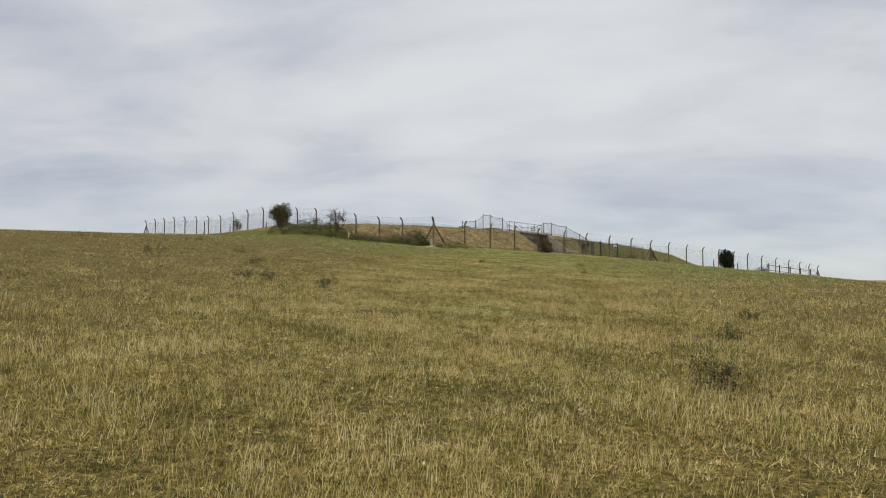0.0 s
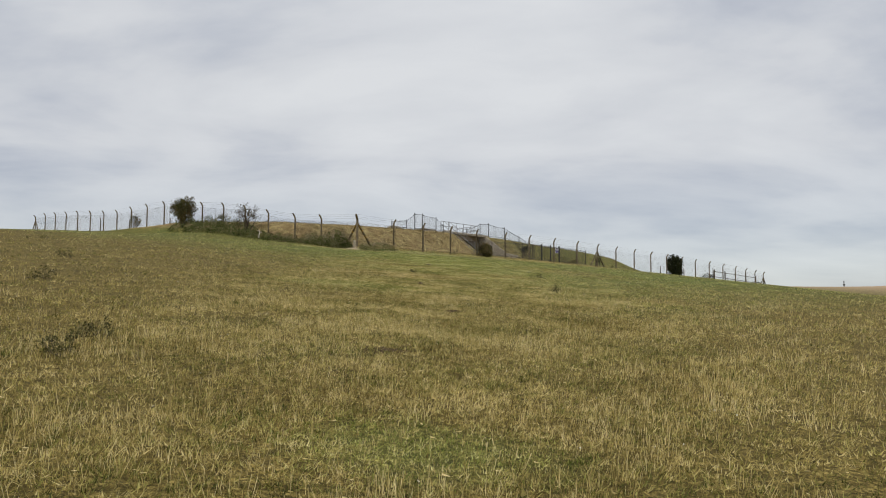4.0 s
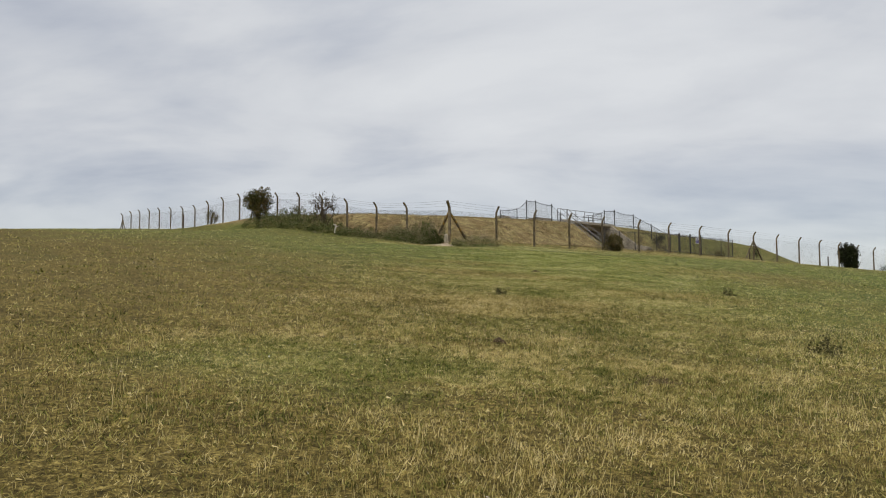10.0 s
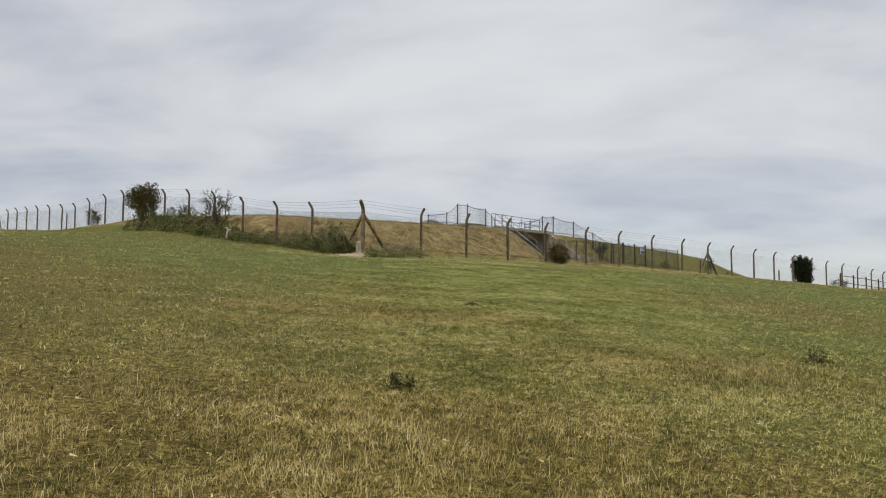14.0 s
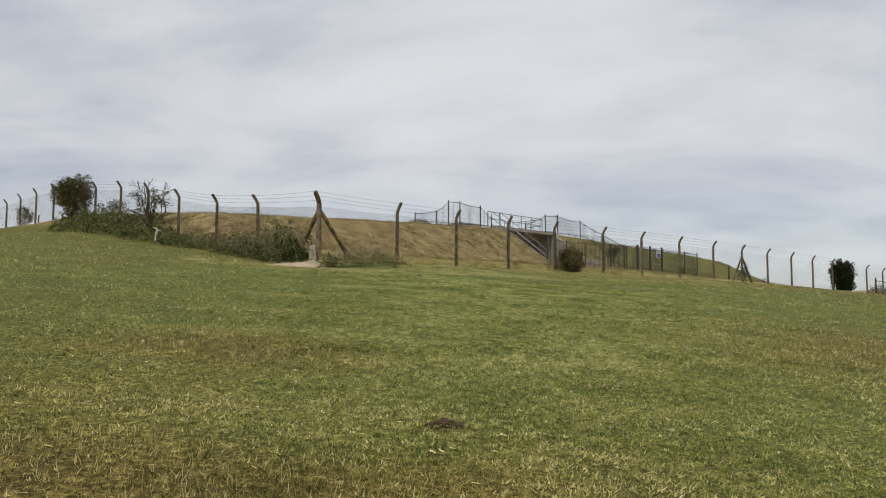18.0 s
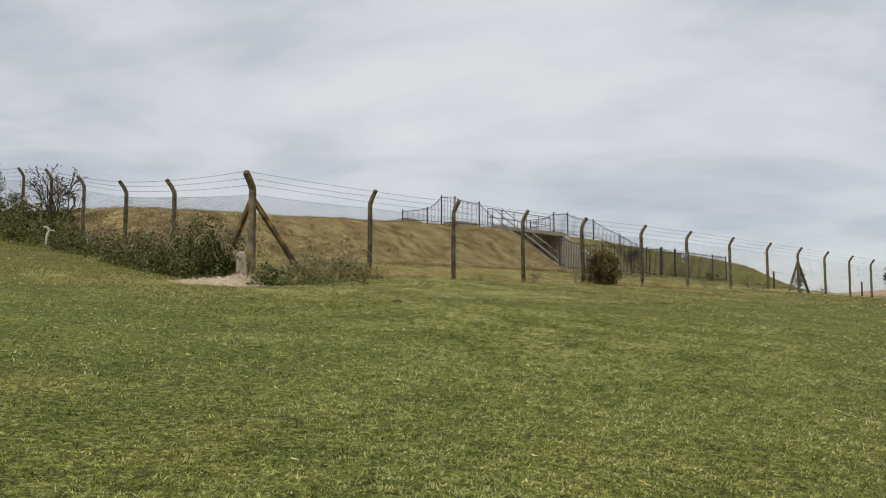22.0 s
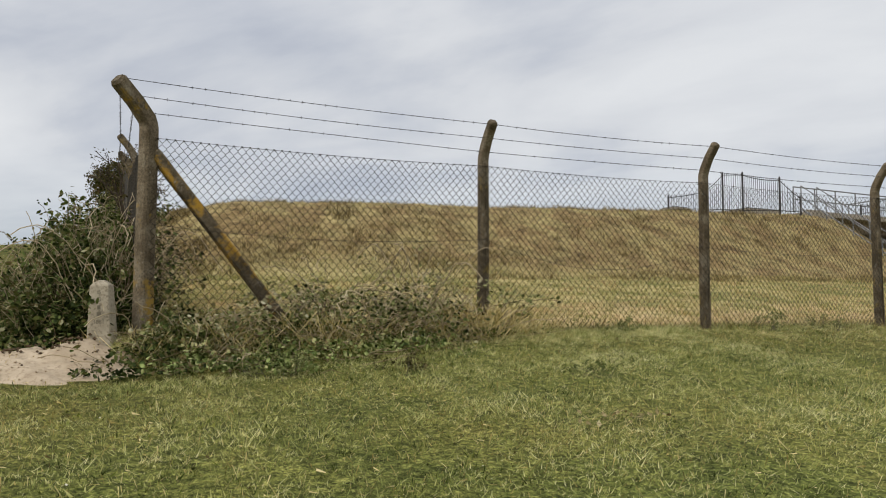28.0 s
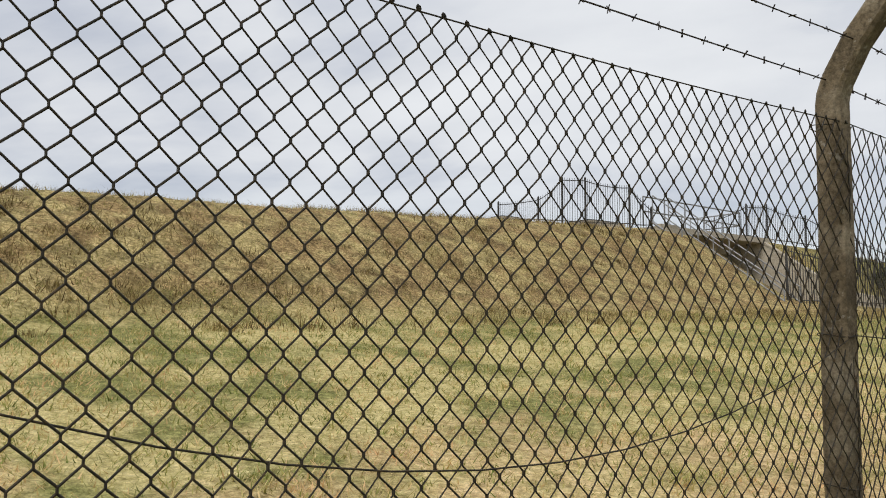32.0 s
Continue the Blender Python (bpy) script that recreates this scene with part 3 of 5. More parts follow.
def chain_link(a, b, ha, hb, top, low, rng, rise0=0.0, dia=0.0060, sides=3):
    """A bay of diamond mesh between two posts: zigzag wires, with its top pulled a little down between the posts."""
    L = math.hypot(b[0] - a[0], b[1] - a[1])
    n = max(8, round(L / 0.0383))
    rows = 20
    i = np.arange(n + 1)[:, None]
    j = np.arange(2 * rows + 1)[None]
    odd = (i + j) % 2
    s = (i + odd) / n
    f = np.clip(s, 0, 1)
    h = low + (top + rise0 * (1 - f) - low) * j / (2 * rows)
    sag = -0.025 * 4 * f * (1 - f) * (j / (2 * rows))
    wob = 0.012 * np.sin(f * 9 + j * 0.21) + 0.008 * np.sin(f * 23 + j * 0.4)
    dx, dy = (b[0] - a[0]) / L, (b[1] - a[1]) / L
    px = a[0] + (b[0] - a[0]) * f - dy * (wob + (odd - 0.5) * 0.005)
    py = a[1] + (b[1] - a[1]) * f + dx * (wob + (odd - 0.5) * 0.005)
    g0 = ha + (hb - ha) * f
    pz = g0 + h + sag
    P = np.stack([px, py, np.broadcast_to(pz, px.shape)], -1)
    A = P[:, :-1].copy()
    B = P[:, 1:].copy()
    if sides > 3:
        # each bend is a short upright hook round its neighbour
        A[:, 1:, 2] += 0.0055
        B[:, :-1, 2] -= 0.0055
        H0, H1 = B[:, :-1].reshape(-1, 3), A[:, 1:].reshape(-1, 3)
        A, B = np.concatenate([A.reshape(-1, 3), H0]), np.concatenate([B.reshape(-1, 3), H1])
    dia = dia * 0.86 if sides > 3 else dia * 0.72 if sides < 3 else dia
    V, F = tubes(A.reshape(-1, 3), B.reshape(-1, 3), dia / 2, sides)
    # knuckled ends above the top wire
    T = P[::2, -1]
    K = np.stack([T[:, 0], T[:, 1], T[:, 2] + 0.005], -1)
    V2, F2 = tubes(T, K, dia / 2 * 1.5, sides)
    if sides > 3:
        # the knuckled selvedge: each end is bent into a small loop
        ring = [(0.008 * math.cos(q), 0.008 * math.sin(q)) for q in np.linspace(0, 2 * math.pi, 7)]
        for (c0, s0), (c1, s1) in zip(ring, ring[1:]):
            p = T + np.array((dx * c0 - dy * c0 * 0.5, dy * c0 + dx * c0 * 0.5, s0 * 0.8 + 0.002))
            q = T + np.array((dx * c1 - dy * c1 * 0.5, dy * c1 + dx * c1 * 0.5, s1 * 0.8 + 0.002))
            V3, F3 = tubes(p, q, dia / 2 * 1.2, 4)
            V2, F2 = np.concatenate([V2, V3]), np.concatenate([F2, F3 + len(V2)])
    return np.concatenate([V, V2]), np.concatenate([F, F2 + len(V)])


def strand(p, q, sag, rng, n=12):
    t = np.linspace(0, 1, n + 1)[:, None]
    P = np.asarray(p)[None] * (1 - t) + np.asarray(q)[None] * t
    P[:, 2] -= sag * 4 * t[:, 0] * (1 - t[:, 0])
    return P


def barbs(P, rng, every=0.115, size=0.013):
    """Two twisted prongs crossing the strand at each barb."""
    seg = np.linalg.norm(np.diff(P, axis=0), axis=1)
    cum = np.concatenate([[0], np.cumsum(seg)])
    s = np.arange(every * 0.5, cum[-1], every)
    C = np.stack([np.interp(s, cum, P[:, k]) for k in range(3)], 1)
    d = (P[-1] - P[0]) / np.linalg.norm(P[-1] - P[0])
    nrm = np.cross(d, (0, 0, 1.0))
    A, B = [], []
    for c in C:
        for k in range(2):
            a = rng.uniform(0, math.pi)
            w = nrm * math.cos(a) + np.array((0, 0, 1.0)) * math.sin(a) + d * rng.uniform(-0.3, 0.3)
            A.append(c - w * size)
            B.append(c + w * size)
    return tubes(A, B, 0.0023, 3)


def fence_run(name, label, stations, at, out2, braces, first=False):
    """One straight run: posts, struts, a mesh panel, barbed strands and line wires in every bay."""
    rng = random.Random(len(stations))
    thing = empty(name, Matrix.Identity(4), label, "fence", kind="structure")
    pos = []
    for s in stations:
        u, v = at(s)
        x, y = xy(u, v)
        pos.append((x, y, ground_at(u, v)))
    meshes = []
    for k in range(4):
        bm = post_bm(rng, BEND, out2)
        bmesh.ops.recalc_face_normals(bm, faces=bm.faces[:])
        me = bpy.data.meshes.new("post")
        bm.to_mesh(me)
        bm.free()
        me.materials.append(CONCRETE_POST)
        meshes.append(me)
    for k, p in enumerate(pos):
        ob = new("post", meshes[rng.randrange(4)])
        ob.parent = thing
        ob.matrix_world = pose(p[0], p[1], p[2], rng.uniform(-0.5, 0.5), rng.uniform(-0.5, 0.5), rng.uniform(-2, 2))
        if first and k < 4:
            # wire ties that hold the mesh to the nearer posts
            for h in (MESH_TOP - 0.004, 1.0, 0.45):
                a = np.linspace(0, 2 * math.pi, 17)
                ring = np.stack([p[0] + 0.069 * np.cos(a), p[1] + 0.069 * np.sin(a), p[2] + h + 0.006 * np.sin(a * 2 + h)], 1)
                raw_mesh("wire_tie", *skin(ring, 0.0021, 4), WIRE, thing)
        if k in braces:
            for sgn in (-1, 1):
                u, v = at(stations[k] + sgn * 1.35)
                x, y = xy(u, v)
                part("strut", strut_bm(rng, (p[0], p[1], p[2] + 1.55), (x, y, ground_at(u, v) - 0.1)), CONCRETE_POST, thing)
    L = math.hypot(*out2)
    o = np.array((out2[0] / L, out2[1] / L, 0))
    ends = [(0.0, 0.0, ground_at(0, 0))] + pos
    for k in range(len(ends) - 1):
        a, b = ends[k], ends[k + 1]
        a, b = [(q[0] + o[0] * 0.058, q[1] + o[1] * 0.058, q[2]) for q in (a, b)]
        Vx, Fx = chain_link(a, b, a[2], b[2], MESH_TOP, 0.03, rng, 0.06 if k == 0 else 0.0, sides=(4 if stations[k] < 8 else 3 if stations[k] < 17 else 2) if first else (3 if k < 2 else 2))
        raw_mesh("wire_mesh", Vx, Fx, WIRE, thing)
        t = np.linspace(0, 1, 9)[:, None]
        for h, sag in ((MESH_TOP + 0.002, 0.025), (1.0, (0.30 if (first and k == 1) else rng.uniform(-0.05, 0.12)))):
            P = strand((a[0], a[1], a[2] + h + (0.06 if k == 0 else 0)), (b[0], b[1], b[2] + h), sag, rng)
            P[:, :2] += o[:2] * 0.004
            raw_mesh("line_wire", *polyline(P, 0.0023, 4), WIRE, thing)
        for f in (-0.04, 0.42, 0.87):
            off = o * (0.235 * f) + o * 0.03
            za, zb = BEND + 0.285 * f, BEND + 0.285 * f
            a, b = ends[k], ends[k + 1]
            if k == 0:
                ca = np.array(CORNER_ARM) * (f + 0.06)
                pa = np.array((a[0], a[1], a[2] + 2.10)) + ca
            else:
                pa = np.array((a[0], a[1], a[2] + za)) + off
            pb = np.array((b[0], b[1], b[2] + zb)) + off
            P = strand(pa, pb, rng.uniform(0.005, 0.03), rng)
            V1, F1 = polyline(P, 0.0030, 4)
            if stations[k] < 34:
                V2, F2 = barbs(P, rng)
                w = raw_mesh("barbed_wire", V1, F1, BARBED, thing)
                raw_mesh("barbs", V2, F2, BARBED, w)
            else:
                raw_mesh("barbed_wire", V1, F1, BARBED, thing)
    return thing


CORNER_ARM = (-0.06, -0.345, 0.285)
fence_front = fence_run("chain_link_fence", "weathered chain-link fence on cranked concrete posts with three barbed strands", FRONT, front_at, (0.7454, -0.6666), (8, 20), True)
fence_side = fence_run("chain_link_fence", "chain-link fence on cranked concrete posts climbing the hill beside brambles", SIDE, side_at, (-0.70, -0.714), (17,))


def corner_post():
    rng = random.Random(5)
    z = ground_at(0, 0)
    t = empty("corner_post", pose(0, 0, z), "stout lichen-spotted concrete corner post with two diagonal struts", "fence post")
    bm = post_bm(rng, 2.05, (-0.17, -1.0), 0.36, 0.30, 0.068)
    bmesh.ops.recalc_face_normals(bm, faces=bm.faces[:])
    p = part("shaft", bm, ORANGE_LICHEN, t)
    for uv in (front_at(1.48), side_at(1.48)):
        x, y = xy(*uv)
        d = Vector((x, y, 0)).normalized() * 0.05
        part("strut", strut_bm(rng, (d.x, d.y, 1.74), (x, y, ground_at(*uv) - z - 0.1), 0.056), STRUT_LICHEN, t)
    return t


corner_post()

# ---- the entrance in the mound ----
def uvpose(u, v, z):
    """A frame whose x runs along u and y along v."""
    x, y = xy(u, v)
    return Matrix.Translation((x, y, z)) @ Matrix.Rotation(radians(48.194), 4, "Z")


def prism_bm(prof, u0, u1):
    """A solid with an outline in the y-z plane, from x = u0 to u1."""
    bm = bmesh.new()
    A = [bm.verts.new((u0, y, z)) for y, z in prof]
    B = [bm.verts.new((u1, y, z)) for y, z in prof]
    bm.faces.new(A)
    bm.faces.new(B[::-1])
    for i in range(len(prof)):
        j = (i + 1) % len(prof)
        bm.faces.new((A[i], B[i], B[j], A[j]))
    bmesh.ops.recalc_face_normals(bm, faces=bm.faces[:])
    return bm


def pipes(name, pairs, r, mat, parent, n=8, label=""):
    V, F = tubes([a for a, b in pairs], [b for a, b in pairs], r, n)
    return raw_mesh(name, V, F, mat, parent, label)


def entrance():
    t = empty("reservoir_entrance", uvpose(28, 16.5, 0), "pale concrete entrance cut into the grassed mound", "building")
    part("roof_slab", box_bm(-0.55, 6.55, -0.14, 6.9, 4.50, 4.72), CONCRETE_WALL, t, bevel=0.015)
    part("beam", box_bm(0.0, 5.95, 1.2, 1.6, 4.1, 4.498), CONCRETE_WALL, t)
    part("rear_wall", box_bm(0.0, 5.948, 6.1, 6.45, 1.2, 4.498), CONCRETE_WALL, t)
    # dark panels added across the back to stand in for the recess's shade
    part("steel_door", box_bm(0.25, 2.9, 6.0, 6.097, 1.6, 4.1), RAILING, t, "dark panel standing in for the shade inside the entrance")
    part("steel_door", box_bm(2.95, 5.6, 6.0, 6.097, 1.6, 4.1), RAILING, t, "dark panel standing in for the shade inside the entrance")
    part("side_wall", prism_bm([(-4.0, 1.0), (6.5, 1.0), (6.5, 4.496), (-0.1, 4.496), (-3.9, 1.95), (-4.0, 1.9)], -0.3, -0.002), CONCRETE_WALL, t)
    part("wing_wall", prism_bm([(6.5, 1.0), (6.5, 4.496), (-0.1, 4.496), (-3.0, 2.55), (-4.6, 2.2), (-4.6, 1.0)], 5.95, 6.3), CONCRETE_WALL, t, "light sloping wing wall")
    part("coping", prism_bm([(-3.02, 2.55), (-0.1, 4.505), (-0.1, 4.58), (-3.02, 2.63)], 5.90, 6.35), CONCRETE_WALL, t)
    return t


entrance()


def stairs():
    t = empty("concrete_stairs", uvpose(26.85, 16.3, 0), "concrete steps down the bank with galvanised pipe handrails", "stairs")
    n = 20
    for i in range(n):
        z = 4.70 - i * 0.172
        y = -i * 0.243
        part("step", box_bm(0, 0.95, y - 0.26, y, z - 0.34, z), CONCRETE_WALL, t)
    top, low = Vector((0, 0.1, 4.72)), Vector((0, -0.243 * 19.5, 4.70 - 0.172 * 19.5))
    for x in (0.02, 0.93):
        a, b = top + Vector((x, 0, 0)), low + Vector((x, 0, 0))
        for h in (0.06, 0.55, 1.02):
            pipes("handrail", [(a + Vector((0, 0, h)), b + Vector((0, 0, h)))], 0.024 if h != 0.06 else 0.05, GALV, t, label="light galvanised pipe")
        for f in (0.0, 0.25, 0.5, 0.75, 1.0):
            p = a.lerp(b, f)
            pipes("stanchion", [(p, p + Vector((0, 0, 1.02)))], 0.024, GALV, t)
    return t


stairs()


def guard_rail():
    z = 4.72
    t = empty("guard_rail", uvpose(28.0, 16.5, z), "galvanised two-rail pipe guard rail round the entrance roof", "railing")
    corners = [(-0.9, 0.5), (5.6, 0.7), (5.75, 3.2)]
    for (x0, y0), (x1, y1) in zip(corners, corners[1:]):
        n = max(2, round(math.hypot(x1 - x0, y1 - y0) / 1.35))
        for h in (0.55, 1.08):
            pipes("rail", [(Vector((x0, y0, h)), Vector((x1, y1, h)))], 0.028, GALV, t)
        for i in range(n + 1):
            f = i / n
            p = Vector((x0 + (x1 - x0) * f, y0 + (y1 - y0) * f, 0))
            pipes("stanchion", [(p, p + Vector((0, 0, 1.08)))], 0.028, GALV, t)
    return t


guard_rail()


def bar_railing(label, posts, sags, gap=0.115, thick=0.0085):
    """Vertical-bar railing: square posts, two flat rails a panel, pointed bars. posts: (u, v, height, and its foot where it stands on the roof); sags: dip of each panel's top."""
    t = empty("bar_railing", Matrix.Identity(4), label, "railing")
    foot = [Vector((*xy(q[0], q[1]), q[3] if len(q) > 3 else ground_at(q[0], q[1]))) for q in posts]
    P = [(f, q[2]) for f, q in zip(foot, posts)]
    for k, (p, h) in enumerate(P):
        bm = box_bm(-0.029, 0.029, -0.029, 0.029, -0.3, h)
        bmesh.ops.create_cone(bm, cap_ends=True, segments=4, radius1=0.055, radius2=0.0, depth=0.07, matrix=Matrix.Translation((0, 0, h + 0.034)))
        ob = part("post", bm, RAILING, t)
        ob.matrix_world = Matrix.Translation(p) @ Matrix.Rotation(radians(48), 4, "Z")
    for k in range(len(P) - 1):
        (a, ha), (b, hb) = P[k], P[k + 1]
        L = (b - a).length
        n = max(3, round(math.hypot(b.x - a.x, b.y - a.y) / gap))
        A, B = [], []
        (u0, v0), (u1, v1) = posts[k][:2], posts[k + 1][:2]
        tops = []
        for i in range(n + 1):
            f = i / n
            g = spot(u0 + (u1 - u0) * f, v0 + (v1 - v0) * f)
            top = (a.z + ha) * (1 - f) + (b.z + hb) * f - sags[k] * 4 * f * (1 - f)
            lowz = max(g.z + 0.08, a.z * (1 - f) + b.z * f - 0.25) if len(posts[k]) < 4 else a.z * (1 - f) + b.z * f + 0.06
            tops.append((Vector((g.x, g.y, top - 0.10)), Vector((g.x, g.y, lowz + 0.10))))
            if 0 < i < n:
                A.append((g.x, g.y, lowz))
                B.append((g.x, g.y, top))
        for p, q in zip(A, B):
            raw_mesh("bar", *tubes([p], [q], thick, 4), RAILING, t)
        for q in (0, 1):
            V, F = polyline([x[q] for x in tops], 0.017, 4)
            raw_mesh("rail", V, F, RAILING, t)
    return t


bar_railing("dark vertical-bar railing with sweeping tops beside the entrance steps",
            [(25.9, 23.5, 0.85), (25.95, 21.2, 1.05), (26.05, 20.0, 1.85), (26.25, 19.0, 1.85), (26.1, 16.8, 1.55), (27.05, 16.6, 0.8)],
            [0.03, 0.08, 0.0, 0.08, 0.03])
bar_railing("dark vertical-bar railing with sweeping tops above the wing wall",
            [(33.6, 18.9, 0.95, 4.72), (33.75, 17.0, 1.42, 4.72), (35.3, 17.0, 1.62), (37.9, 16.7, 1.42), (37.7, 14.4, 1.45), (37.0, 11.75, 1.75)],
            [0.1, 0.02, 0.10, 0.06, 0.05])
bar_railing("dark vertical-bar railing along the foot of the mound",
            [(27.3, 11.7, 1.65), (29.4, 11.7, 1.65), (31.6, 11.7, 1.7), (34.8, 11.7, 1.8), (36.6, 11.7, 1.85), (38.3, 11.7, 1.9)], [0.0] * 5, 0.16, 0.013)


def double_gate():
    """Bar gate with heavier posts and a warning notice."""
    t = empty("bar_gate", uvpose(38.3, 11.6, ground_at(39.5, 11.6)), "closed dark double gate of vertical bars with a small notice", "gate")
    for x in (0.0, 1.75, 3.5):
        part("gate_post", box_bm(x - 0.055, x + 0.055, -0.055, 0.055, -0.4, 1.98), RAILING, t)
    for x0, x1 in ((0.09, 1.66), (1.84, 3.41)):
        leaf = part("leaf", box_bm(x0, x1, -0.02, 0.02, 1.66, 1.72), RAILING, t)
        pipes("lower_rail", [(Vector((x0, 0, 0.2)), Vector((x1, 0, 0.2)))], 0.02, RAILING, leaf, 4)
        for x in np.arange(x0 + 0.05, x1, 0.135):
            pipes("bar", [(Vector((x, 0, 0.1)), Vector((x, 0, 1.88)))], 0.016, RAILING, leaf, 4)
    return t


double_gate()
NOTICE_WHITE = mottled("notice_white", (0.70, 0.70, 0.72), (0.78, 0.78, 0.79), (0.62, 0.62, 0.63), 2.0, 20.0, 0.5, 0, 0.05)
NOTICE_BLUE = mottled("notice_purple", (0.11, 0.09, 0.24), (0.14, 0.115, 0.29), (0.10, 0.08, 0.20), 2.0, 20.0, 0.5, 0, 0.05)
notice = empty("notice_board", uvpose(41.15, 11.5, ground_at(39.5, 11.6) + 1.36), "small white and purple notice fixed on the gate", "sign")
part("panel", box_bm(-0.33, 0.33, -0.012, 0.0, -0.24, 0.30), NOTICE_WHITE, notice)
part("print_panel", box_bm(-0.30, 0.30, -0.017, -0.0125, -0.21, 0.08), NOTICE_BLUE, notice)
for k, wd in enumerate((0.50, 0.42, 0.46)):
    part("print_line", box_bm(-wd / 2, wd / 2, -0.0165, -0.0125, 0.27 - k * 0.07, 0.30 - k * 0.07), NOTICE_BLUE, notice)
bar_railing("dark vertical-bar railing beyond the gate", [(41.8, 11.6, 1.9), (45.4, 11.6, 1.9), (47.5, 11.6, 1.9)], [0.0] * 2, 0.16, 0.013)


def hatch(u, v, w, d, h, label):
    t = empty("access_hatch", uvpose(u, v, ground_at(u, v)), label, "hatch")
    part("kerb", box_bm(-w / 2, w / 2, -d / 2, d / 2, -0.3, h), CONCRETE_WALL, t, bevel=0.02)
    part("cover", box_bm(-w / 2 + 0.12, w / 2 - 0.12, -d / 2 + 0.12, d / 2 - 0.12, h + 0.003, h + 0.05), RAILING, t, "dark steel lid")
    return t


hatch(27.4, 19.6, 2.0, 1.4, 0.15, "low concrete access hatch with a dark lid on the mound")
hatch(26.9, 24.2, 1.2, 1.0, 0.20, "pale concrete chamber standing behind the railing")


# ---- the old boundary stone and its bare earth ----
STONE = mottled("old_limestone", (0.36, 0.31, 0.225), (0.48, 0.42, 0.315), (0.22, 0.185, 0.125), 5.0, 38.0, 0.95, 0, 0.7, 0.004)
# darker stone tone paints in the shade that deep-cut letters would hold
CARVED = mottled("carved_shadowed_stone", (0.16, 0.14, 0.10), (0.22, 0.19, 0.14), (0.12, 0.10, 0.07), 9.0, 60.0, 1.0, 0, 0.2)


def boundary_stone():
    z = ground_at(*UV(-0.12, -0.34)) - 0.02
    t = empty("boundary_stone", Matrix.Translation((-0.12, -0.34, z)) @ Matrix.Rotation(radians(29), 4, "Z") @ Matrix.Rotation(radians(-2.5), 4, "Y"),
              "squat tapered limestone boundary stone with carved letters", "boundary stone")
    sec = [(-1, -0.9), (-0.9, -1), (0.9, -1), (1, -0.9), (1, 0.9), (0.9, 1), (-0.9, 1), (-1, 0.9)]
    X, Y = Vector((1, 0, 0)), Vector((0, 1, 0))
    rng = random.Random(8)
    bm = sweep_bm([(Vector((rng.uniform(-1, 1) * 0.002, 0, zz)), X, Y, w) for zz, w in ((-0.2, 0.112), (0, 0.106), (0.14, 0.0995), (0.28, 0.093), (0.42, 0.086), (0.53, 0.081), (0.545, 0.074), (0.575, 0.04), (0.585, 0.02))], sec)
    part("stone", bm, STONE, t)
    for k, (txt, zz, size) in enumerate((("B", 0.460, 0.056), ("O", 0.395, 0.056), ("1881", 0.20, 0.050))):
        cu = bpy.data.curves.new("letter", "FONT")
        cu.body, cu.size, cu.extrude, cu.align_x = txt, size, 0.001, "CENTER"
        tmp = bpy.data.objects.new("letter", cu)
        me = bpy.data.meshes.new_from_object(tmp)
        bpy.data.objects.remove(tmp)
        me.materials.clear()
        me.materials.append(CARVED)
        ob = new("carved_letter", me)
        ob.parent = t
        face = 0.106 - (0.025 / 0.53) * (zz + 0.02)
        ob.matrix_local = Matrix.Translation((0, -face - 0.001, zz)) @ Matrix.Rotation(radians(90 - 2.8), 4, "X")
    for zz, w in ((0.345, 0.013), (0.285, 0.018)):
        face = 0.106 - (0.025 / 0.53) * zz
        ob = part("worn_letter", box_bm(-w, w, -0.002, 0.002, -0.017, 0.017), CARVED, t)
        ob.matrix_local = Matrix.Translation((0, -face, zz)) @ Matrix.Rotation(radians(-2.3), 4, "X")
    return t


def UV(x, y):
    return 0.6666 * x + 0.7454 * y, -0.7454 * x + 0.6666 * y


boundary_stone()
EARTH = mottled("bare_chalky_earth", (0.42, 0.33, 0.225), (0.56, 0.455, 0.325), (0.36, 0.275, 0.185), 3.0, 22.0, 1.0, 0, 0.6, 0.012)

SOIL = mottled("dark_topsoil", (0.060, 0.038, 0.021), (0.11, 0.074, 0.042), (0.17, 0.12, 0.075), 8.0, 50.0, 1.0, 0, 0.8, 0.01)


def earth_local(x, y):
    """Along and across the scrape of bare earth, in metres from its middle."""
    dx, dy = x + 0.48, y + 1.03
    return dx * 0.9455 + dy * 0.3256, -dx * 0.3256 + dy * 0.9455


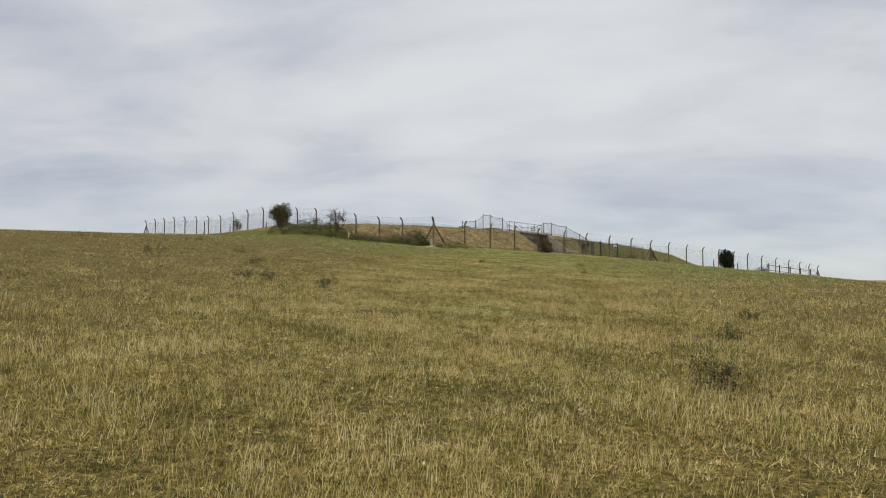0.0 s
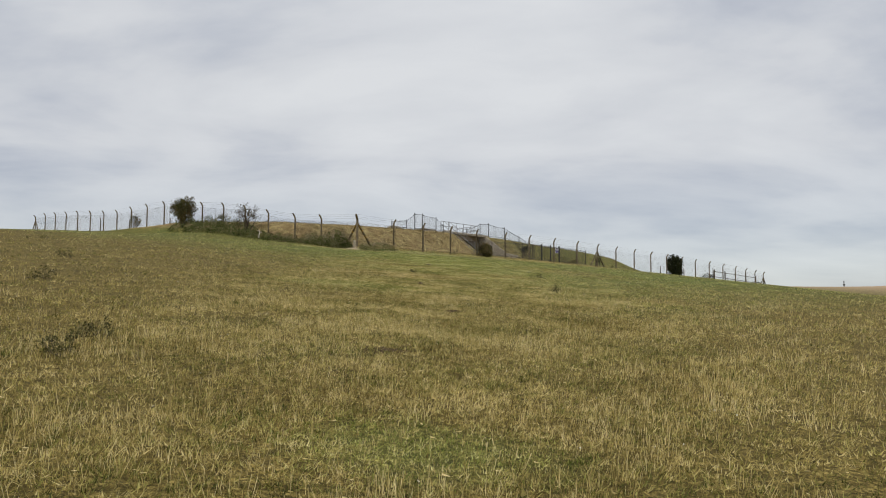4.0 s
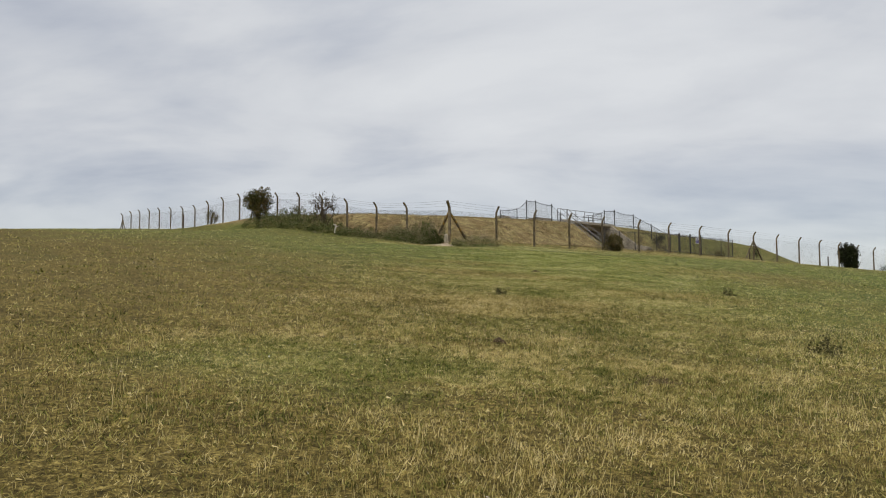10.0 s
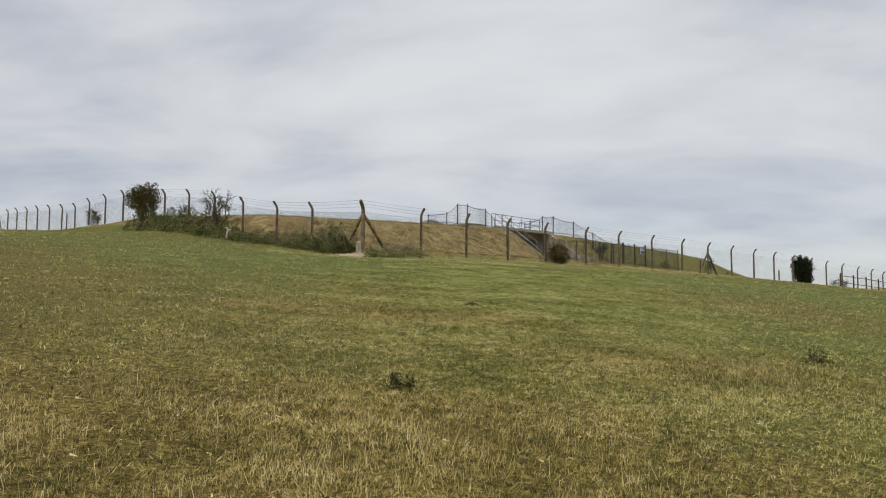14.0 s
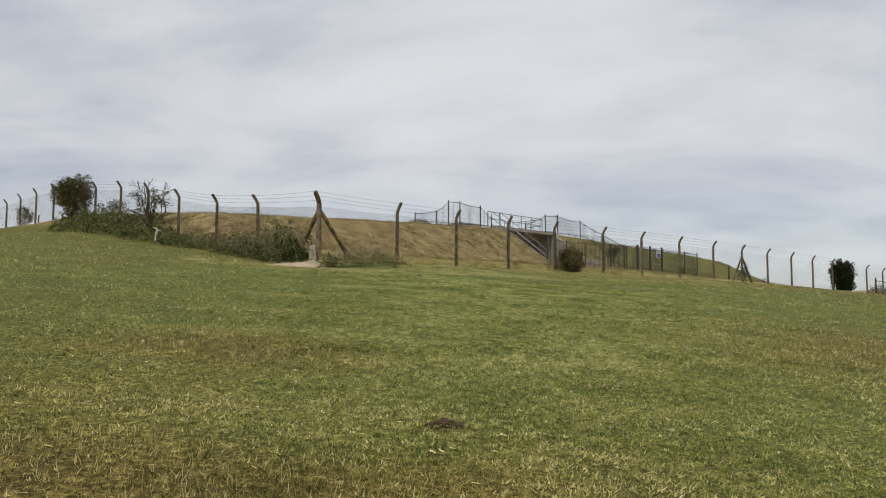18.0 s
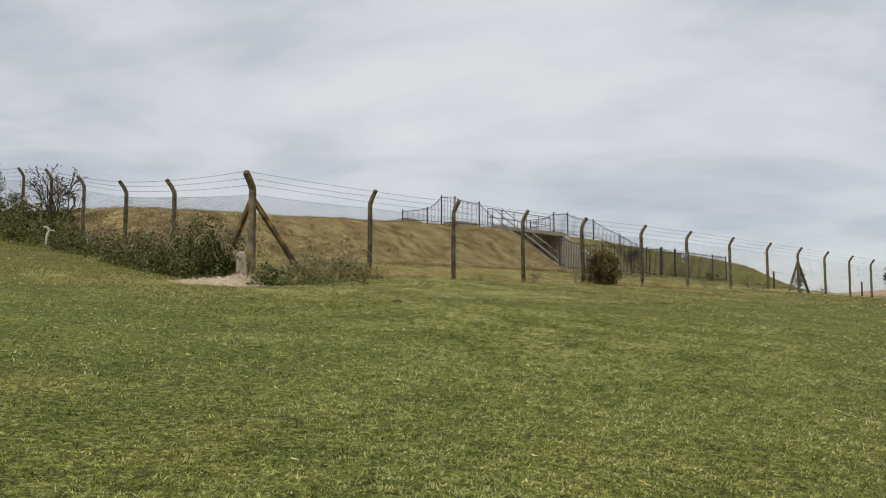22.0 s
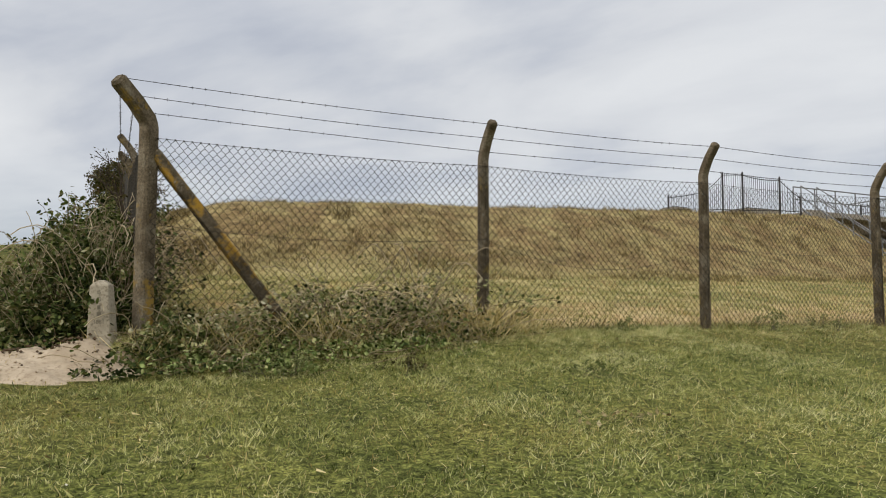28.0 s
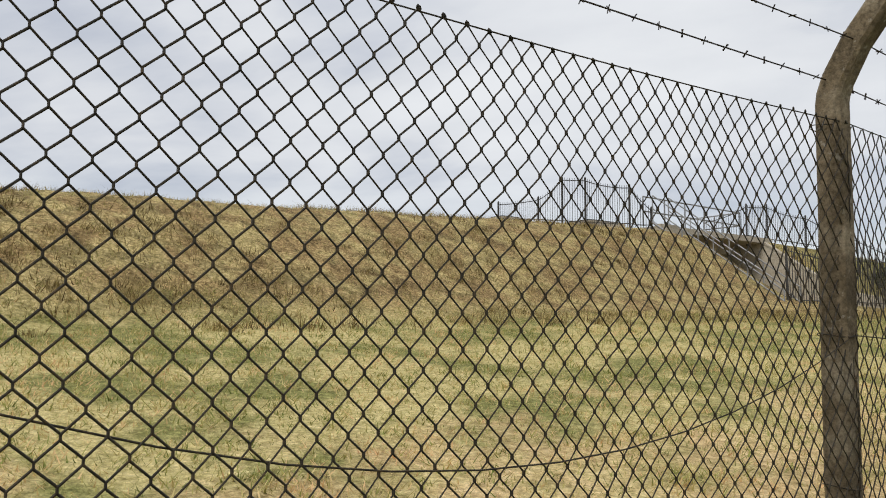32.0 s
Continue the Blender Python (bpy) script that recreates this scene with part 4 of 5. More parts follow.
def earth_patch():
    rng = np.random.default_rng(4)
    n, m = 72, 20

    def rise(ex, ey, x, y):
        # a spill that leans against the bank behind it
        lean = 0.19 * math.exp(-((ex - 0.2) / 0.62) ** 2) * float(ss(-0.5, 0.46, ey))
        return lean + 0.045 * noise.noise(Vector((x * 4, y * 4, 0))) + 0.016 * noise.noise(Vector((x * 10, y * 10, 3))) + 0.008 * noise.noise(Vector((x * 26, y * 26, 5)))

    V, F = [], []
    for j in range(m + 1):
        for i in range(n):
            a = 2 * math.pi * i / n
            edge = 1 + 0.10 * math.sin(3 * a + 0.6) + 0.09 * math.sin(7 * a + 2) + 0.06 * math.sin(13 * a)
            f = j / m
            ex, ey = 1.13 * f * edge * math.cos(a), 0.50 * f * edge * math.sin(a)
            x, y = -0.48 + ex * 0.9455 - ey * 0.3256, -1.03 + ex * 0.3256 + ey * 0.9455
            V.append((x, y, ground_at(*UV(x, y)) + 0.02 + rise(ex, ey, x, y) * (1 - 0.45 * f ** 3) - 0.05 * f ** 6))
    for j in range(m):
        for i in range(n):
            k = (i + 1) % n
            F.append((j * n + i, (j + 1) * n + i, (j + 1) * n + k, j * n + k))
    ob = link_mesh("bare_earth", V, F, EARTH, smooth=True)
    tagged(ob, "patch of bare pale chalky earth scraped out below the brambles", "bare earth", kind="structure")
    # clods, flints and dark crumbs of soil lying on it
    for name, mat, count, lo, hi, lab in (("clods", EARTH, 110, 0.005, 0.018, "small pale clods and flints strewn on the bare earth"), ("soil_crumbs", SOIL, 120, 0.006, 0.024, "dark crumbs of soil and roots on the bare earth")):
        VV, FF = [], []
        for k in range(count):
            a, f = rng.uniform(0, 2 * math.pi), math.sqrt(rng.uniform(0, 0.95))
            ex, ey = 1.0 * f * math.cos(a), 0.47 * f * math.sin(a)
            if mat is SOIL and k < 110:
                ey = abs(ey) * 0.7 + 0.16
            x, y = -0.48 + ex * 0.9455 - ey * 0.3256, -1.03 + ex * 0.3256 + ey * 0.9455
            s = rng.uniform(lo, hi)
            z = ground_at(*UV(x, y)) + 0.02 + rise(ex, ey, x, y) * (1 - 0.45 * f ** 3) + s * 0.3
            b = len(VV)
            for d in ((1, 0, 0), (0, 1, 0), (-1, 0, 0), (0, -1, 0), (0, 0, 0.8), (0, 0, -0.6)):
                VV.append((x + d[0] * s * rng.uniform(0.7, 1.3), y + d[1] * s * rng.uniform(0.7, 1.3), z + d[2] * s))
            for i in range(4):
                FF += [(b + i, b + (i + 1) % 4, b + 4), (b + (i + 1) % 4, b + i, b + 5)]
        tagged(link_mesh(name, VV, FF, mat), lab, "clods", kind="stuff")


earth_patch()

# ---- bushes and brambles ----
BRAMBLE_LEAF = leafy("bramble_leaves", [(0.05, (0.018, 0.027, 0.007)), (0.30, (0.056, 0.078, 0.020)), (0.54, (0.125, 0.155, 0.042)), (0.74, (0.185, 0.185, 0.065)), (0.87, (0.18, 0.125, 0.055)), (1.0, (0.40, 0.39, 0.22))], 1.5)
HEDGE_LEAF = leafy("hawthorn_leaves", [(0.05, (0.028, 0.032, 0.010)), (0.4, (0.085, 0.090, 0.028)), (0.7, (0.165, 0.145, 0.048)), (0.95, (0.22, 0.13, 0.055))], 1.2)
DARK_LEAF = leafy("dark_evergreen_leaves", [(0.05, (0.010, 0.014, 0.006)), (0.5, (0.022, 0.030, 0.011)), (0.95, (0.055, 0.062, 0.024))], 1.4)
BROWN_LEAF = leafy("browning_leaves", [(0.05, (0.035, 0.028, 0.010)), (0.4, (0.075, 0.072, 0.024)), (0.7, (0.13, 0.11, 0.045)), (0.95, (0.22, 0.17, 0.08))], 1.4)
FRONT_LEAF = leafy("dusty_bramble_leaves", [(0.05, (0.030, 0.038, 0.012)), (0.28, (0.135, 0.155, 0.050)), (0.54, (0.28, 0.29, 0.115)), (0.82, (0.46, 0.39, 0.20)), (1.0, (0.52, 0.49, 0.32))], 1.5)
PRIVET_LEAF = leafy("privet_leaves", [(0.05, (0.026, 0.028, 0.010)), (0.4, (0.085, 0.078, 0.026)), (0.7, (0.17, 0.135, 0.050)), (0.95, (0.28, 0.20, 0.085))], 1.3)
FRESH_LEAF = leafy("fresh_bramble_leaves", [(0.05, (0.045, 0.065, 0.017)), (0.30, (0.13, 0.18, 0.047)), (0.56, (0.29, 0.35, 0.11)), (0.85, (0.48, 0.50, 0.22)), (1.0, (0.56, 0.50, 0.24))], 1.6)
WEED_LEAF = leafy("weed_leaves", [(0.05, (0.07, 0.085, 0.026)), (0.5, (0.15, 0.175, 0.055)), (0.95, (0.28, 0.28, 0.11))], 3.0)
CANE = mottled("bramble_canes", (0.20, 0.135, 0.078), (0.33, 0.245, 0.15), (0.46, 0.36, 0.24), 6.0, 40.0, 0.8, 0, 0.2)
DEAD_CANE = mottled("bleached_dead_canes", (0.45, 0.36, 0.22), (0.58, 0.48, 0.32), (0.34, 0.25, 0.14), 6.0, 40.0, 0.9, 0, 0.2)
BARK = mottled("grey_bark", (0.075, 0.06, 0.045), (0.13, 0.11, 0.085), (0.19, 0.165, 0.13), 5.0, 40.0, 0.9, 0, 0.6)
PALE_WOOD = mottled("bleached_wood", (0.50, 0.46, 0.38), (0.62, 0.58, 0.50), (0.36, 0.31, 0.24), 6.0, 40.0, 0.9, 0, 0.4)
FLOWER = mottled("off_white_petals", (0.60, 0.57, 0.48), (0.70, 0.67, 0.58), (0.5, 0.45, 0.3), 9.0, 60.0, 0.8, 0, 0.1)


def leaves_at(C, size, rng, flat=0.25, full=False):
    """Leaves, slightly folded, at the points C (n, 3): rhombic, or with full rounded sides."""
    n = len(C)
    a = rng.uniform(0, 2 * np.pi, n)
    e = rng.normal(0, 0.6, n)
    d = np.stack([np.cos(a) * np.cos(e), np.sin(a) * np.cos(e), np.sin(e)], 1)
    r = rng.normal(size=(n, 3)) + np.array([0, 0, flat * 4])
    s = np.cross(d, r)
    s /= np.maximum(np.linalg.norm(s, axis=1, keepdims=True), 1e-6)
    nn = np.cross(s, d)
    L = (size * rng.uniform(0.6, 1.35, n))[:, None]
    if full:
        w = L * rng.uniform(0.8, 1.15, n)[:, None]
        V = np.stack([C - d * L * 0.5, C - d * L * 0.22 + s * w * 0.27 - nn * L * 0.05, C + d * L * 0.16 + s * w * 0.31 - nn * L * 0.10, C + d * L * 0.55 - nn * L * 0.08,
                      C + d * L * 0.16 - s * w * 0.31 - nn * L * 0.10, C - d * L * 0.22 - s * w * 0.27 - nn * L * 0.05], 1).reshape(-1, 3)
        return V, np.arange(6 * n).reshape(-1, 6)
    V = np.stack([C - d * L * 0.5, C + s * L * 0.33 - nn * L * 0.06, C + d * L * 0.55, C - s * L * 0.33 - nn * L * 0.06], 1).reshape(-1, 3)
    F = np.arange(4 * n).reshape(-1, 4)
    return V, F


def limb_tree(rng, base, height, spread, forks, r0, stems=1, lean=0.25, wiggle=0.12):
    """Branching stems: segments (A, B, radius) and the twig ends."""
    A, B, R, tips = [], [], [], []

    def grow(p, d, length, r, depth):
        steps = 3
        for i in range(steps):
            d2 = d + rng.normal(0, wiggle, 3)
            d2 /= np.linalg.norm(d2)
            q = p + d2 * length / steps
            A.append(p), B.append(q), R.append(r * (1 - 0.12 * i))
            if depth > 0 and i > 0:
                for k in range(rng.integers(1, 3)):
                    s = rng.normal(0, 1, 3) * spread + np.array([0, 0, 0.25])
                    s = d2 + s
                    grow(q, s / np.linalg.norm(s), length * rng.uniform(0.5, 0.72), r * 0.55, depth - 1)
            p, d = q, d2
        tips.append(p)

    for k in range(stems):
        d = np.array([rng.normal(0, lean), rng.normal(0, lean), 1.0])
        o = np.array([rng.normal(0, 0.05 * (stems > 1)), rng.normal(0, 0.05 * (stems > 1)), -0.1])
        grow(np.asarray(base) + o, d / np.linalg.norm(d), height * rng.uniform(0.5, 0.62), r0 * rng.uniform(0.7, 1.0), forks)
    return np.array(A), np.array(B), np.array(R), np.array(tips)


def bush(name, label, u, v, height, width, leaf, mat, count, seed, stems=4, forks=3, twig=1.0, trunk=BARK, squat=0.0, clump=0.16, dense=0.0, bottom=0.2):
    rng = np.random.default_rng(seed)
    t = empty(name, Matrix.Translation(spot(u, v)), label, "bush")
    A, B, R, tips = limb_tree(rng, (0, 0, 0), height, 0.55, forks, 0.035 * height / 2, stems, 0.28 + squat)
    top = max(tips[:, 2].max(), 0.1)
    wide = max(np.percentile(np.abs(tips[:, :2]), 92), 0.1)
    S = np.array([width / 2 / wide, width / 2 / wide, height / top])
    A, B, tips = A * S, B * S, tips * S
    inside = (B[:, 0] ** 2 + B[:, 1] ** 2 < (width * 0.56) ** 2)
    A, B, R = A[inside], B[inside], R[inside]
    big = R > R.max() * 0.4
    tagged(raw_mesh("stemwork", *tubes(A[big], B[big], R[big], 6), trunk, t), kind="stuff")
    tagged(raw_mesh("branchwork", *tubes(A[~big], B[~big], np.maximum(R[~big] * 0.8, 0.0015 * min(height, 2.5) * twig), 4), trunk, t), kind="stuff")
    if count:
        k = rng.integers(0, len(tips), count)
        C = tips[k] + rng.normal(0, 1, (count, 3)) * clump * np.array([1, 1, 0.8]) * height / 2
        # the body of the crown: lumpy, with hollows
        m = int(count * dense)
        d = rng.normal(size=(m, 3))
        d /= np.linalg.norm(d, axis=1, keepdims=True)
        lump = np.array([noise.noise(Vector((a[0] * 2.2 + seed, a[1] * 2.2, a[2] * 2.2))) for a in d])
        rad = (0.80 + 0.55 * lump) * rng.uniform(0.35, 1.0, m) ** 0.35
        C[:m] = d * rad[:, None] * np.array([width / 2, width / 2, height * (1 - bottom) * 0.62]) + np.array([0, 0, height * (bottom + 0.42 * (1 - bottom))])
        low = rng.uniform(0, 1, count) < squat
        C[low, 2] *= rng.uniform(0.1, 0.9, low.sum())
        C = C[(C[:, 2] > 0.02) & (C[:, 2] < height * 1.02) & ((C[:, 0] ** 2 + C[:, 1] ** 2) / (width * 0.56) ** 2 + np.maximum(C[:, 2] / height - 0.55, 0) ** 2 * 2.2 < 1)]
        tagged(raw_mesh("crown", *leaves_at(C, leaf, rng), mat, t), kind="stuff")
    return t


def arch(rng, p, length, height, heading, n=9):
    """A bramble cane: rises, wanders, arches over."""
    f = np.linspace(0, 1, n)
    k = rng.uniform(0.35, 0.95)
    w = np.cumsum(rng.normal(0, 0.035, n))
    w2 = np.cumsum(rng.normal(0, 0.03, n))
    x = p[0] + np.cos(heading) * length * f - np.sin(heading) * w
    y = p[1] + np.sin(heading) * length * f + np.cos(heading) * w
    z = p[2] + height * np.sin(np.minimum(f * k * np.pi * 0.95, 3.0)) + w2 * 0.5 - 0.02
    return np.stack([x, y, z], 1)


def side_line(v):
    return 0.0446 * v


def thicket(label, boxes, seed, leaf=0.055, dead_share=0.25, thin=0.0, leaf_mat=BRAMBLE_LEAF, bold=0):
    """A tangle of brambles: each box is (u, v, half length along u, half along v, height, leaves, canes)."""
    rng = np.random.default_rng(seed)
    t = empty("bramble_thicket", Matrix.Identity(4), label, "brambles")
    for u0, v0, hu, hv, h, nl, nc in boxes:
        ends = []
        for dead in (False, True):
            n = int(nc * (dead_share if dead else 1 - dead_share))
            Vs, Fs, off = [], [], 0
            for i in range(n):
                a, q = rng.uniform(0, 2 * np.pi), math.sqrt(rng.uniform(0, 1)) * 0.9
                u, v = u0 + hu * q * math.cos(a), v0 + hv * q * math.sin(a)
                loc = h * math.sqrt(max(1 - q * q, 0.05))
                P = arch(rng, spot(u, v), rng.uniform(0.15, 0.95), loc * rng.uniform(0.5, 1.35), rng.uniform(0, 2 * np.pi))
                if not dead:
                    ends.append(P[4:])
                V, F = polyline(P, rng.uniform(0.0022, 0.0052) if dead else rng.uniform(0.0016, 0.0038), 3)
                Vs.append(V), Fs.append(F + off)
                off += len(V)
            tagged(raw_mesh("dead_cane_tangle" if dead else "cane_tangle", np.concatenate(Vs), np.concatenate(Fs), DEAD_CANE if dead else CANE, t), kind="stuff")
        # a few long stout bleached canes looping over the heap
        for i in range(bold if h > 0.45 else 0):
            a, q = rng.uniform(0, 2 * np.pi), math.sqrt(rng.uniform(0, 1)) * 0.8
            P = arch(rng, spot(u0 + hu * q * math.cos(a), v0 + hv * q * math.sin(a), h * 0.35), rng.uniform(0.3, 0.9), h * rng.uniform(0.45, 0.85), rng.uniform(0, 2 * np.pi), 14)
            raw_mesh("bleached_cane", *skin(P, rng.uniform(0.0035, 0.0065)), DEAD_CANE, t)
        # a leaf heap with lumps and hollows, and leaves along the canes
        k = rng.uniform(-1, 1, (nl * 3, 2))
        k = k[(k ** 2).sum(1) < 1][:int(nl * (1 - thin))]
        uu, vv = u0 + k[:, 0] * hu, v0 + k[:, 1] * hv
        X, Y = xy(uu, vv)
        lump = np.array([noise.noise(Vector((x * 1.9, y * 1.9, seed))) + 0.6 * noise.noise(Vector((x * 5, y * 5, seed + 9))) for x, y in zip(X, Y)])
        topz = h * np.sqrt(np.maximum(1 - (k ** 2).sum(1), 0)) * (0.70 + 0.85 * lump)
        f = 1 - np.abs(rng.normal(0, 0.30, len(k)))
        Z = land(uu, vv) + np.maximum(topz, 0.07) * np.clip(f, 0.02, 1.08)
        E = np.concatenate(ends)
        E = E[rng.integers(0, len(E), int(nl * (0.25 + thin)))] + rng.normal(0, 0.045, (int(nl * (0.25 + thin)), 3))
        C = np.concatenate([np.stack([X, Y, Z], 1), E])
        tagged(raw_mesh("foliage", *leaves_at(C, leaf, rng, 0.35, v0 < 5.5), leaf_mat, t), kind="stuff")
    return t


thicket("dense dark-green bramble thicket heaped against the corner of the fence",
        [(-0.45, 1.7, 0.75, 1.4, 1.05, 8500, 200), (-0.35, 3.9, 0.75, 1.6, 0.78, 4200, 130), (-0.95, 1.9, 0.55, 1.3, 0.75, 4200, 60), (-0.75, 0.75, 0.5, 0.55, 0.42, 1800, 30), (-0.1, 6.6, 0.9, 1.7, 0.48, 1900, 60),
         (-1.3, 3.0, 0.6, 1.9, 0.34, 1600, 36), (-0.35, 0.95, 0.5, 0.75, 0.80, 3600, 60)], 1, 0.055, 0.30, bold=9)
thicket("low straggling brambles spreading along the side fence",
        [(0.0, 9.4, 1.0, 2.2, 0.55, 2800, 36), (-0.2, 12.8, 1.2, 2.2, 0.62, 3200, 36), (0.1, 16.2, 1.7, 2.6, 1.05, 5200, 50), (0.2, 20.4, 1.5, 2.6, 1.1, 4800, 44), (0.8, 24.6, 1.2, 2.4, 0.6, 2400, 24)], 2, 0.075, 0.08)
thicket("straggling half-dead brambles growing through the foot of the front fence",
        [(0.9, -0.22, 0.9, 0.38, 0.36, 1200, 60), (2.1, -0.2, 1.1, 0.45, 0.50, 1500, 84), (3.2, -0.2, 0.65, 0.33, 0.44, 480, 60), (2.4, 0.45, 1.1, 0.5, 0.46, 240, 36), (2.75, 0.12, 0.30, 0.2, 0.80, 260, 30), (1.7, 0.1, 0.3, 0.2, 0.62, 140, 14)], 3, 0.046, 0.55, 0.55, FRONT_LEAF, bold=7)
thicket("low green bramble leaves at the foot of the fence",
        [(0.35, -0.5, 0.5, 0.34, 0.32, 900, 30), (1.35, -0.5, 0.42, 0.36, 0.24, 380, 26), (2.15, -0.55, 0.5, 0.38, 0.28, 520, 30), (3.05, -0.5, 0.5, 0.30, 0.20, 220, 22), (0.0, -0.78, 0.6, 0.35, 0.2, 600, 14), (0.9, -1.0, 0.4, 0.28, 0.14, 220, 8)], 5, 0.046, 0.5)
thicket("fresh green bramble leaves spreading on the turf before the fence",
        [(1.35, -0.85, 0.75, 0.34, 0.18, 620, 18), (2.3, -0.75, 0.45, 0.30, 0.20, 420, 14), (0.5, -0.95, 0.4, 0.25, 0.16, 260, 8), (1.05, -1.4, 0.22, 0.18, 0.13, 180, 5)], 9, 0.042, 0.35, 0.0, FRESH_LEAF)
thicket("dead brown brambles tangled along the side fence",
        [(0.1, 2.6, 0.35, 1.2, 1.15, 900, 150), (0.15, 5.4, 0.4, 1.4, 0.85, 900, 110), (0.3, 9.2, 0.5, 1.5, 0.7, 800, 80)], 7, 0.05, 0.5, 0.3, BROWN_LEAF)

bush("hawthorn_bush", "round dark hawthorn bush standing against the side fence", 1.0, 25.4, 2.75, 2.25, 0.085, HEDGE_LEAF, 13000, 11, 6, 3, twig=1.6, clump=0.13, dense=0.66, bottom=0.2)
bush("elder_bush", "nearly bare grey branching bush behind the side fence", 0.75, 14.6, 2.5, 2.1, 0.06, BROWN_LEAF, 1300, 12, 6, 3, twig=2.6, clump=0.05, trunk=DARK_WOOD)
bush("elder_bush", "nearly bare twiggy bush beside the hawthorn", 0.6, 18.2, 1.4, 1.4, 0.05, HEDGE_LEAF, 1800, 13, 5, 3)
bush("young_bush", "small green bush at the foot of the side fence", 1.7, 36.2, 1.45, 1.2, 0.07, HEDGE_LEAF, 2200, 14, 4, 2, clump=0.14, dense=0.6, bottom=0.0)
bush("privet_bush", "low dark rounded bush at a fence post", 13.95, -0.25, 1.3, 1.3, 0.045, PRIVET_LEAF, 12000, 15, 6, 3, squat=0.1, clump=0.12, dense=0.82, bottom=0.0)
bush("privet_bush", "small browning bush beside the darker one", 13.5, -0.35, 0.75, 1.1, 0.045, BROWN_LEAF, 1500, 16, 5, 2, squat=0.3)
bush("yew_bush", "upright almost black dense shrub at the fence", 47.6, -0.1, 2.35, 1.9, 0.12, DARK_LEAF, 11000, 17, 5, 3, squat=0.1, clump=0.1, dense=0.95, bottom=0.0)
bush("gorse_bush", "low dark bush at the fence far along", 57.8, 0.6, 0.95, 1.7, 0.06, DARK_LEAF, 1800, 18, 5, 2, squat=0.2, dense=0.6, bottom=0.0)
bush("gorse_bush", "low dark bush at the end of the fence", 72.6, 0.2, 1.0, 1.6, 0.06, DARK_LEAF, 1800, 19, 5, 2, squat=0.2, dense=0.6, bottom=0.0)
bush("climbing_bush", "small dark bush clinging to the braced post", 32.2, 0.15, 1.2, 0.9, 0.05, DARK_LEAF, 1300, 20, 4, 2)
bush("young_bush", "small dark bush on the bank behind the railing", 37.0, 13.0, 1.3, 1.3, 0.06, DARK_LEAF, 1800, 21, 5, 2)
bush("young_bush", "low bush by the end of the bar railing", 44.8, 11.2, 0.7, 1.8, 0.05, BROWN_LEAF, 1300, 22, 5, 2, squat=0.3)
for k, (u, v, h, w) in enumerate(((10.1, -0.25, 0.45, 0.5), (7.4, -0.35, 0.28, 0.5), (12.3, -0.3, 0.7, 0.7), (17.4, -0.3, 0.3, 0.6), (21.2, -0.4, 0.35, 0.9), (25.6, -0.2, 0.8, 0.8), (26.2, -0.5, 0.4, 0.9),
                                  (34.0, -0.2, 0.5, 0.6), (3.3, -2.3, 0.16, 0.55), (-0.25, -5.35, 0.09, 0.3), (0.9, -1.6, 0.25, 0.7), (8.4, -0.3, 0.22, 0.5), (1.9, -1.72, 0.20, 0.5), (5.2, -0.3, 0.18, 0.5))):
    tagged(bush("weed_clump", "small clump of coarse weeds in the grass" if v < -1 else "scruffy weeds at the foot of the fence", u, v, h, w, 0.022, WEED_LEAF if k % 3 else BROWN_LEAF, 650 if h > 0.12 else 300, 30 + k, 5, 2), group="weeds by the fence")


def stump():
    rng = np.random.default_rng(3)
    t = spot(-0.9, 10.6)
    thing = empty("dead_stump", Matrix.Translation(t), "bleached broken dead branch standing among brambles", "dead wood")
    A, B, R = [], [], []
    p = np.array([0, 0, 0.15])
    for q, r in (((0.03, 0, 0.42), 0.036), ((0.09, 0.02, 0.60), 0.042), ((0.02, 0.0, 0.70), 0.04), ((-0.10, 0.04, 0.71), 0.03)):
        A.append(p), B.append(np.array(q)), R.append(r)
        p = np.array(q)
    raw_mesh("limb", *tubes(A, B, R, 7), PALE_WOOD, thing)
    raw_mesh("snapped_limb", *tubes([(0.09, 0.02, 0.60)], [(0.22, 0.1, 0.58)], [0.024], 6), PALE_WOOD, thing)


stump()


# ---- far fences, field posts and the mast ----
def far_post(u, v, h, lean=0.0, label="short weathered wooden post beyond the fence"):
    t = empty("field_post", Matrix.Translation(spot(u, v)) @ Matrix.Rotation(radians(lean), 4, "Y"), label, "post", "posts beyond the fence")
    bm = bmesh.new()
    bmesh.ops.create_cone(bm, cap_ends=True, segments=8, radius1=0.065, radius2=0.055, depth=h + 0.3, matrix=Matrix.Translation((0, 0, (h - 0.3) / 2)))
    part("shaft", bm, DARK_WOOD, t)


for u, v, h in ((4.7, 50.5, 1.6), (5.4, 44.8, 1.35), (6.0, 36.9, 1.3), (37.0, 3.6, 1.0), (57.0, 3.4, 1.1), (50.5, 3.2, 1.0), (64.5, 3.0, 1.5)):
    far_post(u, v, h)


